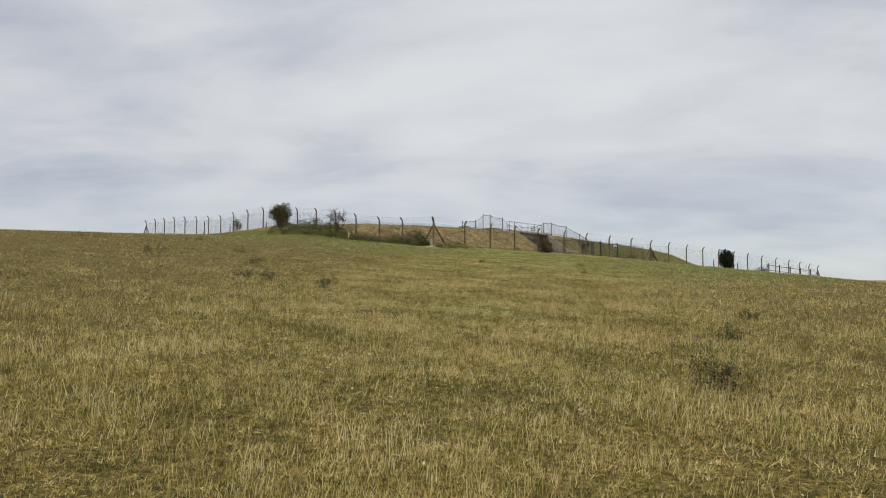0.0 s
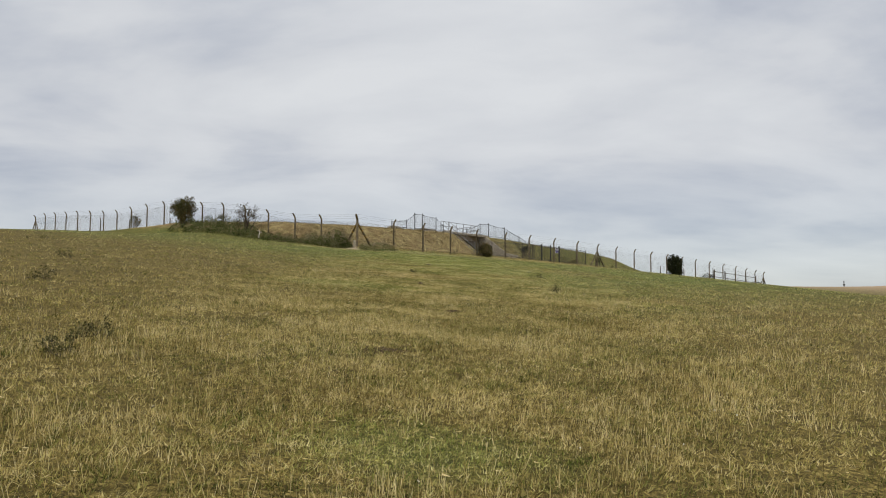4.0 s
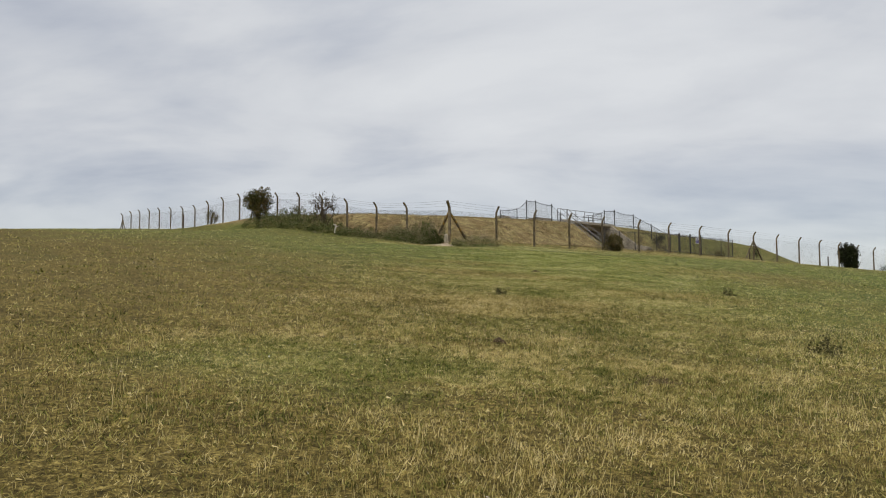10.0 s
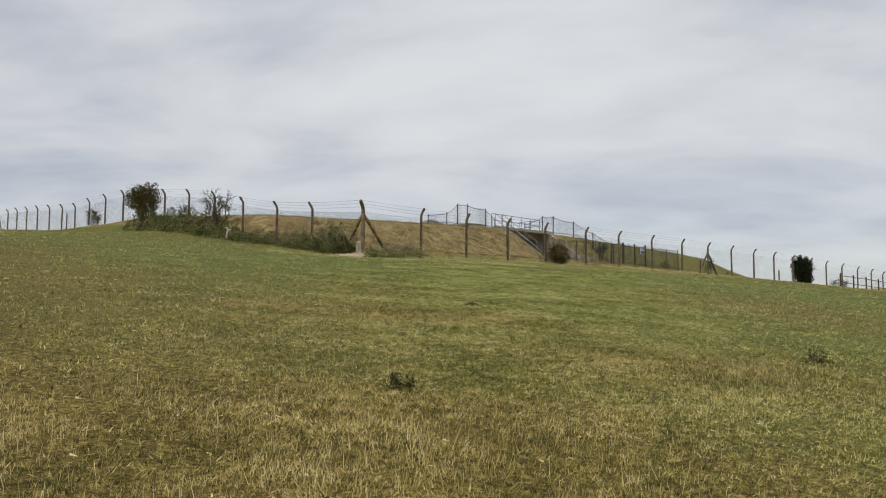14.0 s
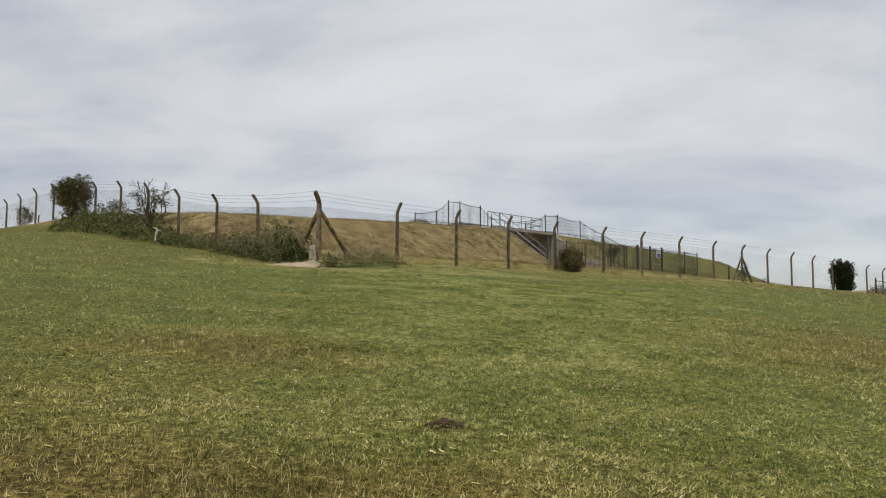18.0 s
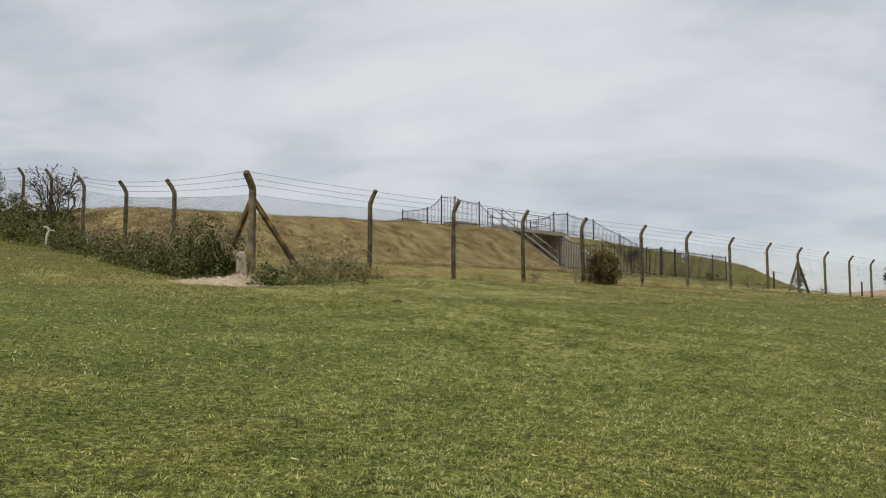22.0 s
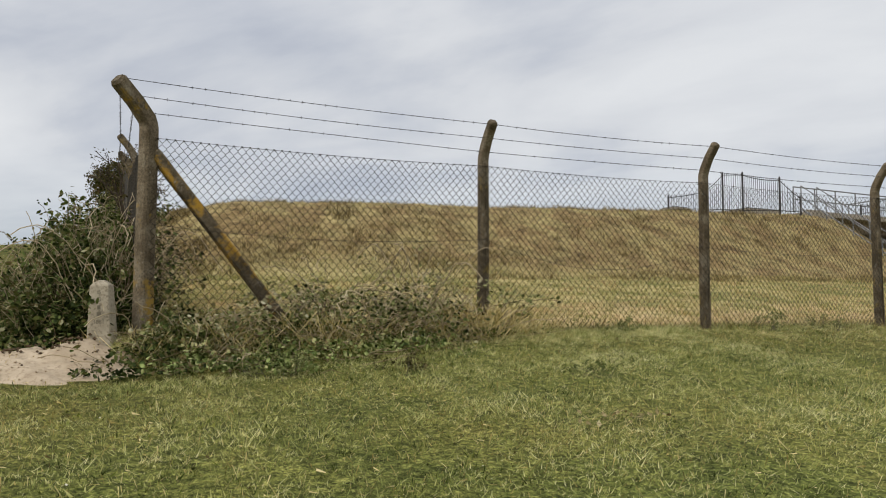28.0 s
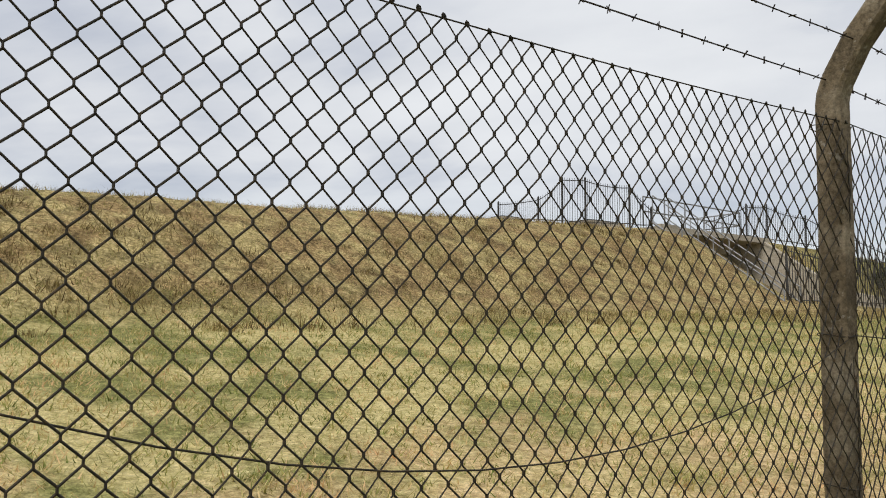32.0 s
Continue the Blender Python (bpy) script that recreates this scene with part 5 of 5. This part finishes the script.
def rail_fence():
    t = empty("field_gate", uvpose(66.0, 3.5, 0), "dark field gate and rails at the far end of the fence", "gate")
    for k in range(5):
        u, v = 66.0 + k * 2.2, 3.5 - k * 0.5
        part("post", box_bm(k * 2.2 - 0.06, k * 2.2 + 0.06, -k * 0.5 - 0.06, -k * 0.5 + 0.06, ground_at(u, v) - 0.3, ground_at(u, v) + 1.65), DARK_WOOD, t)
    for h in (0.7, 1.4):
        for k in range(4):
            a = Vector((k * 2.2, -k * 0.5, ground_at(66 + k * 2.2, 3.5 - k * 0.5) + h))
            b = Vector(((k + 1) * 2.2, -(k + 1) * 0.5, ground_at(66 + (k + 1) * 2.2, 3.0 - k * 0.5) + h))
            pipes("rail", [(a, b)], 0.035, DARK_WOOD, t, 6)


rail_fence()


def mast():
    x, y = 148.0, 240.0
    u, v = UV(x, y)
    t = empty("trig_mast", Matrix.Translation((x, y, ground_at(u, v))), "thin dark signal mast on the far stubble hill", "mast")
    part("base", box_bm(-0.45, 0.45, -0.45, 0.45, -2, 0.5), RAILING, t)
    pipes("pole", [(Vector((0, 0, 0)), Vector((0, 0, 4.6)))], 0.16, RAILING, t)
    part("head", box_bm(-0.28, 0.28, -0.28, 0.28, 2.9, 3.3), RAILING, t)


mast()

# ---- grass ----
GREEN_BLADE = leafy("green_blades", [(0.05, (0.060, 0.084, 0.014)), (0.33, (0.235, 0.275, 0.058)), (0.62, (0.49, 0.51, 0.145)), (0.95, (0.82, 0.80, 0.38))], 0.9, 0.7, 0.2, 0.28,
                    [(0.05, (0.045, 0.038, 0.009)), (0.35, (0.225, 0.182, 0.050)), (0.65, (0.53, 0.43, 0.145)), (0.95, (0.84, 0.70, 0.34))])
VERGE_BLADE = leafy("verge_blades", [(0.05, (0.11, 0.13, 0.036)), (0.33, (0.33, 0.36, 0.110)), (0.62, (0.60, 0.59, 0.235)), (0.95, (0.86, 0.80, 0.44))], 0.9, 0.7, 0.2, 0.28)
STRAW = leafy("straw_stalks", [(0.05, (0.080, 0.056, 0.016)), (0.30, (0.34, 0.262, 0.082)), (0.60, (0.62, 0.49, 0.19)), (0.90, (0.88, 0.74, 0.40))], 0.7, 0.7, 0.2, 0.28)
HAY = leafy("hay_blades", [(0.02, (0.20, 0.20, 0.060)), (0.28, (0.33, 0.32, 0.10)), (0.48, (0.47, 0.40, 0.16)), (0.72, (0.68, 0.56, 0.27)), (0.95, (0.74, 0.52, 0.28))], 0.75, 0.7, 0.2, 0.28)


def wave(x, y, s, seed):
    """Cheap smooth variation between about -1 and 1."""
    return (np.sin(x * s + seed) * np.cos(y * s * 1.13 - seed * 1.7) + 0.6 * np.sin(x * s * 2.1 - y * s * 1.3 + seed * 2.3) + 0.4 * np.cos(x * s * 4.3 + y * s * 3.7 + seed)) / 1.6


def scatter(rng, n, x0, x1, y0, y1, per=1, spread=0.03):
    """Points over a rectangle, per of them to a tuft."""
    m = n // per
    X, Y = np.repeat(rng.uniform(x0, x1, m), per), np.repeat(rng.uniform(y0, y1, m), per)
    if per > 1:
        X, Y = X + rng.normal(0, spread, len(X)), Y + rng.normal(0, spread, len(Y))
    return X, Y


def blades(X, Y, H, Wd, rng, lean=0.35, wind=(0.10, -0.05), head=False):
    """Blades standing on the land: pointed triangles, or stalks that widen to a seed head."""
    u, v = 0.6666 * X + 0.7454 * Y, -0.7454 * X + 0.6666 * Y
    Z = land(u, v) - 0.012
    a = rng.uniform(0, 2 * np.pi, len(X))
    sx, sy = np.cos(a), np.sin(a)
    tx = X + H * (rng.normal(0, lean, len(X)) + wind[0])
    ty = Y + H * (rng.normal(0, lean, len(X)) + wind[1])
    if not head:
        V = np.stack([np.stack([X - sx * Wd / 2, Y - sy * Wd / 2, Z], 1), np.stack([X + sx * Wd / 2, Y + sy * Wd / 2, Z], 1), np.stack([tx, ty, Z + H], 1)], 1)
        return V.reshape(-1, 3), np.arange(3 * len(X)).reshape(-1, 3)
    V = np.stack([np.stack([X, Y, Z], 1), np.stack([tx + sx * Wd / 2, ty + sy * Wd / 2, Z + H], 1), np.stack([tx - sx * Wd / 2, ty - sy * Wd / 2, Z + H * 0.97], 1)], 1)
    return V.reshape(-1, 3), np.arange(3 * len(X)).reshape(-1, 3)


def outside(X, Y):
    """True on the grazed side of the fence and off the bare earth and brambles."""
    u, v = 0.6666 * X + 0.7454 * Y, -0.7454 * X + 0.6666 * Y
    ex, ey = earth_local(X, Y)
    earth = (ex / 1.06) ** 2 + (ey / 0.47) ** 2 < 1
    return ((v < -0.02) | (u < 0.0446 * v - 0.15)) & ~earth


def tallness(X, Y):
    """1 in the rough straw-coloured grazing, 0 on the close turf near the fence."""
    v = -0.7454 * X + 0.6666 * Y
    u = 0.6666 * X + 0.7454 * Y
    t = 1 - ss(-41, -21, v + 1.5 * wave(X, Y, 0.35, 2.0))
    return np.clip(t + 0.25 * ss(5, 25, u) + 0.30 * (1 - ss(-24, -6, u)) * (1 - t) + 0.9 * dry_patch(X, Y), 0, 1)


def around_path(rng, n, wide, y0, y1, per, spread):
    """Tufts that thin out to both sides of the line walked."""
    m = n // per
    Y = rng.uniform(y0, y1, m)
    X = 6.3 + rng.normal(0, wide, m)
    X, Y = np.repeat(X, per), np.repeat(Y, per)
    return X + rng.normal(0, spread, len(X)), Y + rng.normal(0, spread, len(Y))


def field_grass():
    rng = np.random.default_rng(21)
    sets, straw, verge = [], [], []
    for n, wide, y0, y1, wmul in ((330000, 2.6, -64, -36, 1.0), (540000, 2.4, -38, -3, 1.0), (130000, 8.0, -66, 8, 2.2), (80000, 0, -60, 50, 4.2)):
        X, Y = around_path(rng, n, wide, y0, y1, 6, 0.030 * wmul) if wide else scatter(rng, n, -42.0, 62.0, y0, y1, 6, 0.1)
        ok = outside(X, Y) & (np.abs(X - 6.3) > 2.6 * (wmul - 1))
        X, Y = X[ok], Y[ok]
        t = tallness(X, Y)
        patch = wave(X, Y, 1.3, 5.0)
        # upright blades, and among them short broad leaves that lie flat
        broad = rng.uniform(0, 1, len(X)) < 0.5
        H = (0.018 + 0.024 * rng.uniform(0, 1, len(X)) + t * (0.028 + 0.020 * patch)) * rng.uniform(0.6, 1.3, len(X)) * np.sqrt(wmul)
        H = np.where(broad, 0.010 + H * 0.55, H)
        Wd = np.where(broad, 0.0165 - 0.004 * t, 0.0058 - 0.0014 * t) * (1 + 0.7 * (wmul - 1)) * rng.uniform(0.6, 1.4, len(X))
        sets.append(blades(X, Y, H, Wd, rng, 0.75))
    # close by the fence and below it, where the walk ends
    for u0, u1, v0, v1, n in ((-5, 15, -6, -0.03, 100000), (-2, 6, -5, -0.2, 120000)):
        u, v = rng.uniform(u0, u1, n), v1 + (v0 - v1) * rng.uniform(0, 1, n) ** 2.1
        X, Y = xy(u, v)
        ok = outside(X, Y)
        X, Y, v = X[ok], Y[ok], v[ok]
        H = (0.016 + 0.028 * rng.uniform(0, 1, len(X)) ** 2 + 0.10 * np.exp(v / 0.2) * rng.uniform(0, 1, len(X)) ** 2) * rng.uniform(0.6, 1.4, len(X)) * (1 + 0.5 * wave(X, Y, 2.4, 8.0))
        verge.append(blades(X, Y, H, 0.0072 * rng.uniform(0.5, 1.5, len(X)), rng, 0.9))
    u, v = rng.uniform(-5, 30, 16000), rng.uniform(-6, 0.3, 16000)
    v[:5000] = rng.normal(-0.12, 0.12, 5000)
    X, Y = xy(u, v)
    straw.append(blades(X, Y, rng.uniform(0.04, 0.17, len(X)) * np.where(v > -0.5, 1.0, 0.5), 0.005 * rng.uniform(0.5, 1.4, len(X)), rng, 0.45, (0.05, -0.04), True))
    # pale thatch in the close turf below the fence
    u, v = rng.uniform(-4, 24, 90000), -rng.uniform(0, 2.4, 90000) ** 2 - 0.05
    X, Y = xy(u, v)
    ok = outside(X, Y) & (rng.uniform(0, 1, len(X)) < np.clip(0.55 + 0.6 * wave(X, Y, 1.2, 3.0), 0.1, 1))
    tagged(raw_mesh("turf_thatch", *blades(X[ok], Y[ok], rng.uniform(0.02, 0.055, ok.sum()), 0.005 * rng.uniform(0.6, 1.5, ok.sum()), rng, 0.9, (0, 0)), STRAW), "pale dead blades in the close turf by the fence", "grass", kind="stuff")
    # dead grass round the foot of the first post
    u, v = rng.normal(3.35, 0.25, 1100), rng.normal(-0.15, 0.15, 1100)
    X, Y = xy(u, v)
    straw.append(blades(X, Y, rng.uniform(0.08, 0.34, len(X)), 0.0045 * rng.uniform(0.5, 1.4, len(X)), rng, 0.35, (0.0, -0.04), True))
    # dead grass caught among the brambles at the foot of the fence
    u, v = rng.uniform(-0.2, 4.2, 400), rng.normal(-0.40, 0.3, 400)
    u, v = np.repeat(u, 7) + rng.normal(0, 0.035, 2800), np.repeat(v, 7) + rng.normal(0, 0.035, 2800)
    X, Y = xy(u, v)
    straw.append(blades(X, Y, rng.uniform(0.08, 0.30, len(X)) * np.clip(1.0 + wave(X, Y, 2.2, 4.0), 0.3, 1.4), 0.0030 * rng.uniform(0.5, 1.4, len(X)), rng, 0.5, (0.05, -0.04), True))
    for n, wide, y0, y1, wmul in ((640000, 3.2, -64, -12, 1.0), (560000, 8.0, -68, 14, 1.5), (280000, 0, -66, 55, 3.0)):
        X, Y = around_path(rng, n, wide, y0, y1, 5, 0.026 * wmul) if wide else scatter(rng, n, -42.0, 62.0, y0, y1, 5, 0.08)
        t = tallness(X, Y)
        dens = np.clip(0.05 + t * (0.38 + 0.62 * wave(X, Y, 1.05, 1.0) + 0.45 * wave(X, Y, 3.7, 7.0)), 0.05, 1)
        ok = outside(X, Y) & (rng.uniform(0, 1, len(X)) < dens) & (np.abs(X - 6.3) > 4.0 * (wmul - 1))
        X, Y, t = X[ok], Y[ok], t[ok]
        H = (0.035 + 0.150 * t * rng.uniform(0.08, 1.0, len(X)) ** 1.9) * rng.uniform(0.6, 1.3, len(X))
        Wd = 0.0044 * wmul * rng.uniform(0.5, 1.4, len(X))
        half = rng.uniform(0, 1, len(X)) < 0.6
        straw.append(blades(X[half], Y[half], H[half], Wd[half], rng, 0.24, (0.05, -0.02)))
        straw.append(blades(X[~half], Y[~half], H[~half], Wd[~half] * 0.7, rng, 0.20, (0.05, -0.02), True))
    for name, lab, ss_, mat in (("field_grass", "short green and yellowing grazed turf", sets, GREEN_BLADE), ("verge_grass", "pale green and bleached turf along the foot of the fence", verge, VERGE_BLADE), ("dry_grass", "dry straw-coloured grass stalks standing in the turf", straw, STRAW)):
        off, Vs, Fs = 0, [], []
        for V, F in ss_:
            Vs.append(V), Fs.append(F + off)
            off += len(V)
        tagged(raw_mesh(name, np.concatenate(Vs), np.concatenate(Fs), mat), lab, "grass", kind="stuff")


field_grass()


def turf_tufts():
    """Thicker tufts that stand out of the close turf."""
    rng = np.random.default_rng(31)
    n, k = 5200, 14
    X, Y = 6.3 + rng.normal(0, 6.5, n), rng.uniform(-38, 2, n)
    u, v = rng.uniform(-4, 16, n // 3), rng.uniform(-7, -0.2, n // 3)
    X[:n // 3], Y[:n // 3] = xy(u, v)
    r = np.repeat(rng.uniform(0.015, 0.05, n), k)
    H = np.repeat(rng.uniform(0.025, 0.065, n), k)
    X, Y = np.repeat(X, k) + rng.normal(0, 1, n * k) * r, np.repeat(Y, k) + rng.normal(0, 1, n * k) * r
    ok = outside(X, Y)
    X, Y, H = X[ok], Y[ok], H[ok]
    V, F = blades(X, Y, H * rng.uniform(0.5, 1.2, len(X)), 0.008 * rng.uniform(0.6, 1.4, len(X)), rng, 0.5)
    tagged(raw_mesh("turf_tufts", V, F, TUFT_BLADE), "small darker green tufts standing in the turf", "grass", kind="stuff")


TUFT_BLADE = leafy("tuft_blades", [(0.05, (0.030, 0.045, 0.010)), (0.35, (0.10, 0.125, 0.026)), (0.65, (0.27, 0.29, 0.075)), (0.95, (0.56, 0.52, 0.20))], 1.1)
turf_tufts()


def mown_grass():
    """Hay-coloured grass inside the fence and tufts on the bank."""
    rng = np.random.default_rng(22)
    u, v = rng.uniform(0.3, 30, 110000), rng.uniform(0.05, 17, 110000) ** 1.0
    keep = rng.uniform(0, 1, len(u)) < np.clip(1.25 - v / 20 - u / 60, 0.25, 1)
    u, v = u[keep], v[keep]
    X, Y = xy(u, v)
    bank = ss(7.5, 10, v)
    tuft = np.clip(0.5 + 0.6 * wave(X, Y, 1.6, 3.0), 0.1, 1.2)
    H = (0.04 + 0.01 * bank + 0.055 * bank * tuft) * rng.uniform(0.6, 1.3, len(X))
    V, F = blades(X, Y, H, 0.010 * rng.uniform(0.7, 1.4, len(X)), rng, 0.6, (0.1, -0.1))
    tagged(raw_mesh("mown_grass", V, F, HAY), "pale cut grass and brown tufts on the fenced mound", "grass", kind="stuff")


mown_grass()
INNER_TUFT = leafy("mown_tuft_blades", [(0.05, (0.15, 0.18, 0.045)), (0.30, (0.27, 0.29, 0.080)), (0.50, (0.42, 0.37, 0.13)), (0.70, (0.66, 0.54, 0.26)), (0.95, (0.70, 0.46, 0.24))], 0.9)


def inner_tufts():
    """Regrowing tufts and cut straw lying in the mown strip inside the fence."""
    rng = np.random.default_rng(33)
    n, k = 6400, 18
    u, v = 0.4 + 24 * rng.uniform(0, 1, n) ** 1.8, rng.uniform(0.15, 9.5, n)
    X, Y = xy(u, v)
    r = np.repeat(rng.uniform(0.03, 0.14, n), k)
    H = np.repeat(rng.uniform(0.025, 0.085, n), k) * rng.uniform(0.5, 1.2, n * k)
    X, Y = np.repeat(X, k) + rng.normal(0, 1, n * k) * r, np.repeat(Y, k) + rng.normal(0, 1, n * k) * r
    V, F = blades(X, Y, H, 0.011 * rng.uniform(0.6, 1.4, len(X)), rng, 0.8, (0.05, -0.05))
    tagged(raw_mesh("inner_tufts", V, F, INNER_TUFT), "tufts of green and straw grass in the mown strip", "grass", kind="stuff")


inner_tufts()
BANK_TUFT = leafy("brown_tuft_blades", [(0.05, (0.090, 0.062, 0.026)), (0.35, (0.19, 0.135, 0.058)), (0.65, (0.30, 0.235, 0.095)), (0.95, (0.52, 0.42, 0.20))], 0.8)


def bank_tufts():
    """Uncut brown tussocks on the bank and along its crest."""
    rng = np.random.default_rng(27)
    n, k = 3400, 34
    u, v = 1.5 + 60 * rng.uniform(0, 1, n) ** 1.6, rng.uniform(7.5, 19, n)
    X, Y = xy(u, v)
    keep = (wave(X, Y, 0.55, 6.0) + rng.normal(0, 0.35, n) > 0.0) & ~((u > 25.8) & (u < 38) & (v > 10.5))
    X, Y = np.repeat(X[keep], k), np.repeat(Y[keep], k)
    wide = np.repeat(rng.uniform(0.05, 0.22, keep.sum()), k)
    H = np.repeat(rng.uniform(0.07, 0.21, keep.sum()), k) * rng.uniform(0.5, 1.2, len(X))
    X, Y = X + rng.normal(0, 1, len(X)) * wide, Y + rng.normal(0, 1, len(X)) * wide
    V, F = blades(X, Y, H, 0.013 * rng.uniform(0.7, 1.4, len(X)), rng, 0.5, (0.08, -0.06))
    tagged(raw_mesh("bank_tussocks", V, F, BANK_TUFT), "brown uncut tussocks of grass on the mound", "grass", kind="stuff")


bank_tufts()


# ---- small things lying or growing in the field ----
THISTLE = leafy("thistle_leaves", [(0.05, (0.030, 0.030, 0.010)), (0.5, (0.075, 0.075, 0.026)), (0.95, (0.19, 0.165, 0.07))], 3.0)
for k, (u, v, h, w) in enumerate(((-37.6, -45.8, 0.24, 0.5), (-33.7, -43.8, 0.25, 0.4), (-31.8, -27.5, 0.3, 0.7), (-34.8, -35.5, 0.22, 0.5), (-33.2, -23.4, 0.4, 0.9), (-30.1, -7.3, 0.4, 1.3),
                                  (-19.2, -30.1, 0.22, 0.42), (-18.4, -23.7, 0.16, 0.24), (-12.5, -24.7, 0.22, 0.35), (-12.0, -17.7, 0.06, 0.24), (-28.5, -20.5, 0.3, 0.7), (-24.5, -8.0, 0.3, 1.0),
                                  (-35.1, -32.6, 0.26, 0.5), (-35.0, -33.7, 0.28, 0.45), (-34.3, -34.7, 0.24, 0.6), (-29.9, -42.2, 0.2, 0.45))):
    tagged(bush("thistle_clump", "dark clump of thistles and coarse grass in the field", u, v, h, w, 0.028, THISTLE, 480, 60 + k, 6, 2, squat=0.3), group="thistle clumps in the field")


BROWN_STRAW = leafy("withered_leaves", [(0.05, (0.16, 0.115, 0.05)), (0.5, (0.34, 0.27, 0.13)), (0.95, (0.55, 0.47, 0.28))], 6.0)


def dead_leaf_litter(u, v, n, size, seed, label):
    rng = np.random.default_rng(seed)
    X, Y = xy(u + rng.normal(0, size, n), v + rng.normal(0, size * 0.5, n))
    uu, vv = 0.6666 * X + 0.7454 * Y, -0.7454 * X + 0.6666 * Y
    C = np.stack([X, Y, land(uu, vv) + rng.uniform(0.02, 0.06, n)], 1)
    tagged(raw_mesh("leaf_litter", *leaves_at(C, 0.045, rng, 3.0), BROWN_STRAW), label, "leaf litter", kind="stuff")


dead_leaf_litter(-39.6, -45.8, 26, 0.13, 1, "pale withered leaves lying flat in the grass")
dead_leaf_litter(-31.1, -33.3, 22, 0.14, 2, "pale withered leaves lying flat in the grass")
dead_leaf_litter(-9.85, -18.35, 20, 0.08, 3, "pale dried dung and straw on the turf")
dead_leaf_litter(2.6, -3.75, 34, 0.17, 4, "pale torn leaves lying on the turf")
dead_leaf_litter(-1.4, -6.3, 14, 0.1, 5, "pale withered leaves lying flat in the turf")


def soil_heap(u, v, size, high, seed, label):
    """A small heap of dark crumbs thrown up in the grass."""
    rng = np.random.default_rng(seed)
    VV, FF = [], []
    for k in range(170):
        f, a = abs(rng.normal(0, 0.45)), rng.uniform(0, 2 * math.pi)
        s = rng.uniform(0.006, 0.018)
        p = spot(u + size * f * math.cos(a), v + 0.7 * size * f * math.sin(a), high * max(0, 1 - f) + 0.012)
        b = len(VV)
        for d in ((1, 0, 0), (0, 1, 0), (-1, 0, 0), (0, -1, 0), (0, 0, 0.8), (0, 0, -0.9)):
            VV.append((p.x + d[0] * s * rng.uniform(0.7, 1.4), p.y + d[1] * s * rng.uniform(0.7, 1.4), p.z + d[2] * s))
        for i in range(4):
            FF += [(b + i, b + (i + 1) % 4, b + 4), (b + (i + 1) % 4, b + i, b + 5)]
    tagged(link_mesh("soil_heap", VV, FF, SOIL), label, "soil heap", kind="stuff")


soil_heap(-36.86, -39.55, 0.22, 0.03, 1, "small dark molehill in the dry grass")
soil_heap(-31.74, -36.57, 0.40, 0.0, 2, "flat dark scrape of soil and dead heather in the grass")
soil_heap(-22.51, -28.08, 0.10, 0.05, 3, "small dark clod lying in the grass")
soil_heap(-12.33, -18.69, 0.16, 0.05, 4, "dried dark dung lying on the turf")
soil_heap(-22.58, -30.24, 0.32, 0.0, 6, "flat dark scrape of bare soil in the grass")
soil_heap(-27.27, -33.54, 0.20, 0.015, 7, "dark dead heather and soil in the grass")
soil_heap(-0.29, -5.39, 0.10, 0.025, 5, "dried dark dung lying on the turf")
bush("thistle_clump", "tall dry thistle with green leaves round its foot", -37.14, -45.42, 0.30, 0.38, 0.03, THISTLE, 420, 81, 5, 2, squat=0.4)
bush("thistle_clump", "clump of coarse green leaves in the dry grass", -26.61, -31.46, 0.10, 0.6, 0.03, WEED_LEAF, 500, 82, 5, 2, squat=0.5)
bush("thistle_clump", "low patch of darker green leaves in the dry grass", -33.4, -43.5, 0.22, 0.4, 0.03, WEED_LEAF, 400, 83, 5, 2, squat=0.5)


def straw_litter():
    """Dry bits of stalk lying on the turf."""
    rng = np.random.default_rng(19)
    X, Y = scatter(rng, 26000, -5, 18, -63, -0.5)
    ok = outside(X, Y)
    X, Y = X[ok], Y[ok]
    n = len(X)
    a = rng.uniform(0, 2 * np.pi, n)
    L, w = rng.uniform(0.006, 0.026, n), rng.uniform(0.0015, 0.004, n)
    u, v = 0.6666 * X + 0.7454 * Y, -0.7454 * X + 0.6666 * Y
    Z = land(u, v) + rng.uniform(0.02, 0.06, n)
    dx, dy = np.cos(a) * L, np.sin(a) * L
    V = np.stack([np.stack([X - dx - np.sin(a) * w, Y - dy + np.cos(a) * w, Z], 1), np.stack([X - dx + np.sin(a) * w, Y - dy - np.cos(a) * w, Z + 0.002], 1),
                  np.stack([X + dx + np.sin(a) * w, Y + dy - np.cos(a) * w, Z + L * rng.uniform(-0.2, 0.9, n)], 1), np.stack([X + dx - np.sin(a) * w, Y + dy + np.cos(a) * w, Z + L * 0.3], 1)], 1).reshape(-1, 3)
    tagged(raw_mesh("straw_litter", V, np.arange(4 * n).reshape(-1, 4), STRAW), "dry broken straw lying on the turf", "straw", kind="stuff")


straw_litter()


def daisies():
    """Small pale flower heads and dry bits in the turf."""
    rng = np.random.default_rng(9)
    X, Y = scatter(rng, 1500, -4, 17, -62, -2)
    ok = outside(X, Y)
    X, Y = X[ok], Y[ok]
    u, v = 0.6666 * X + 0.7454 * Y, -0.7454 * X + 0.6666 * Y
    C = np.stack([X, Y, land(u, v) + rng.uniform(0.03, 0.07, len(X))], 1)
    tagged(raw_mesh("small_flowers", *leaves_at(C, 0.020, rng, 2.0), FLOWER), "tiny off-white flower heads dotted through the turf", "flowers", kind="stuff")


daisies()
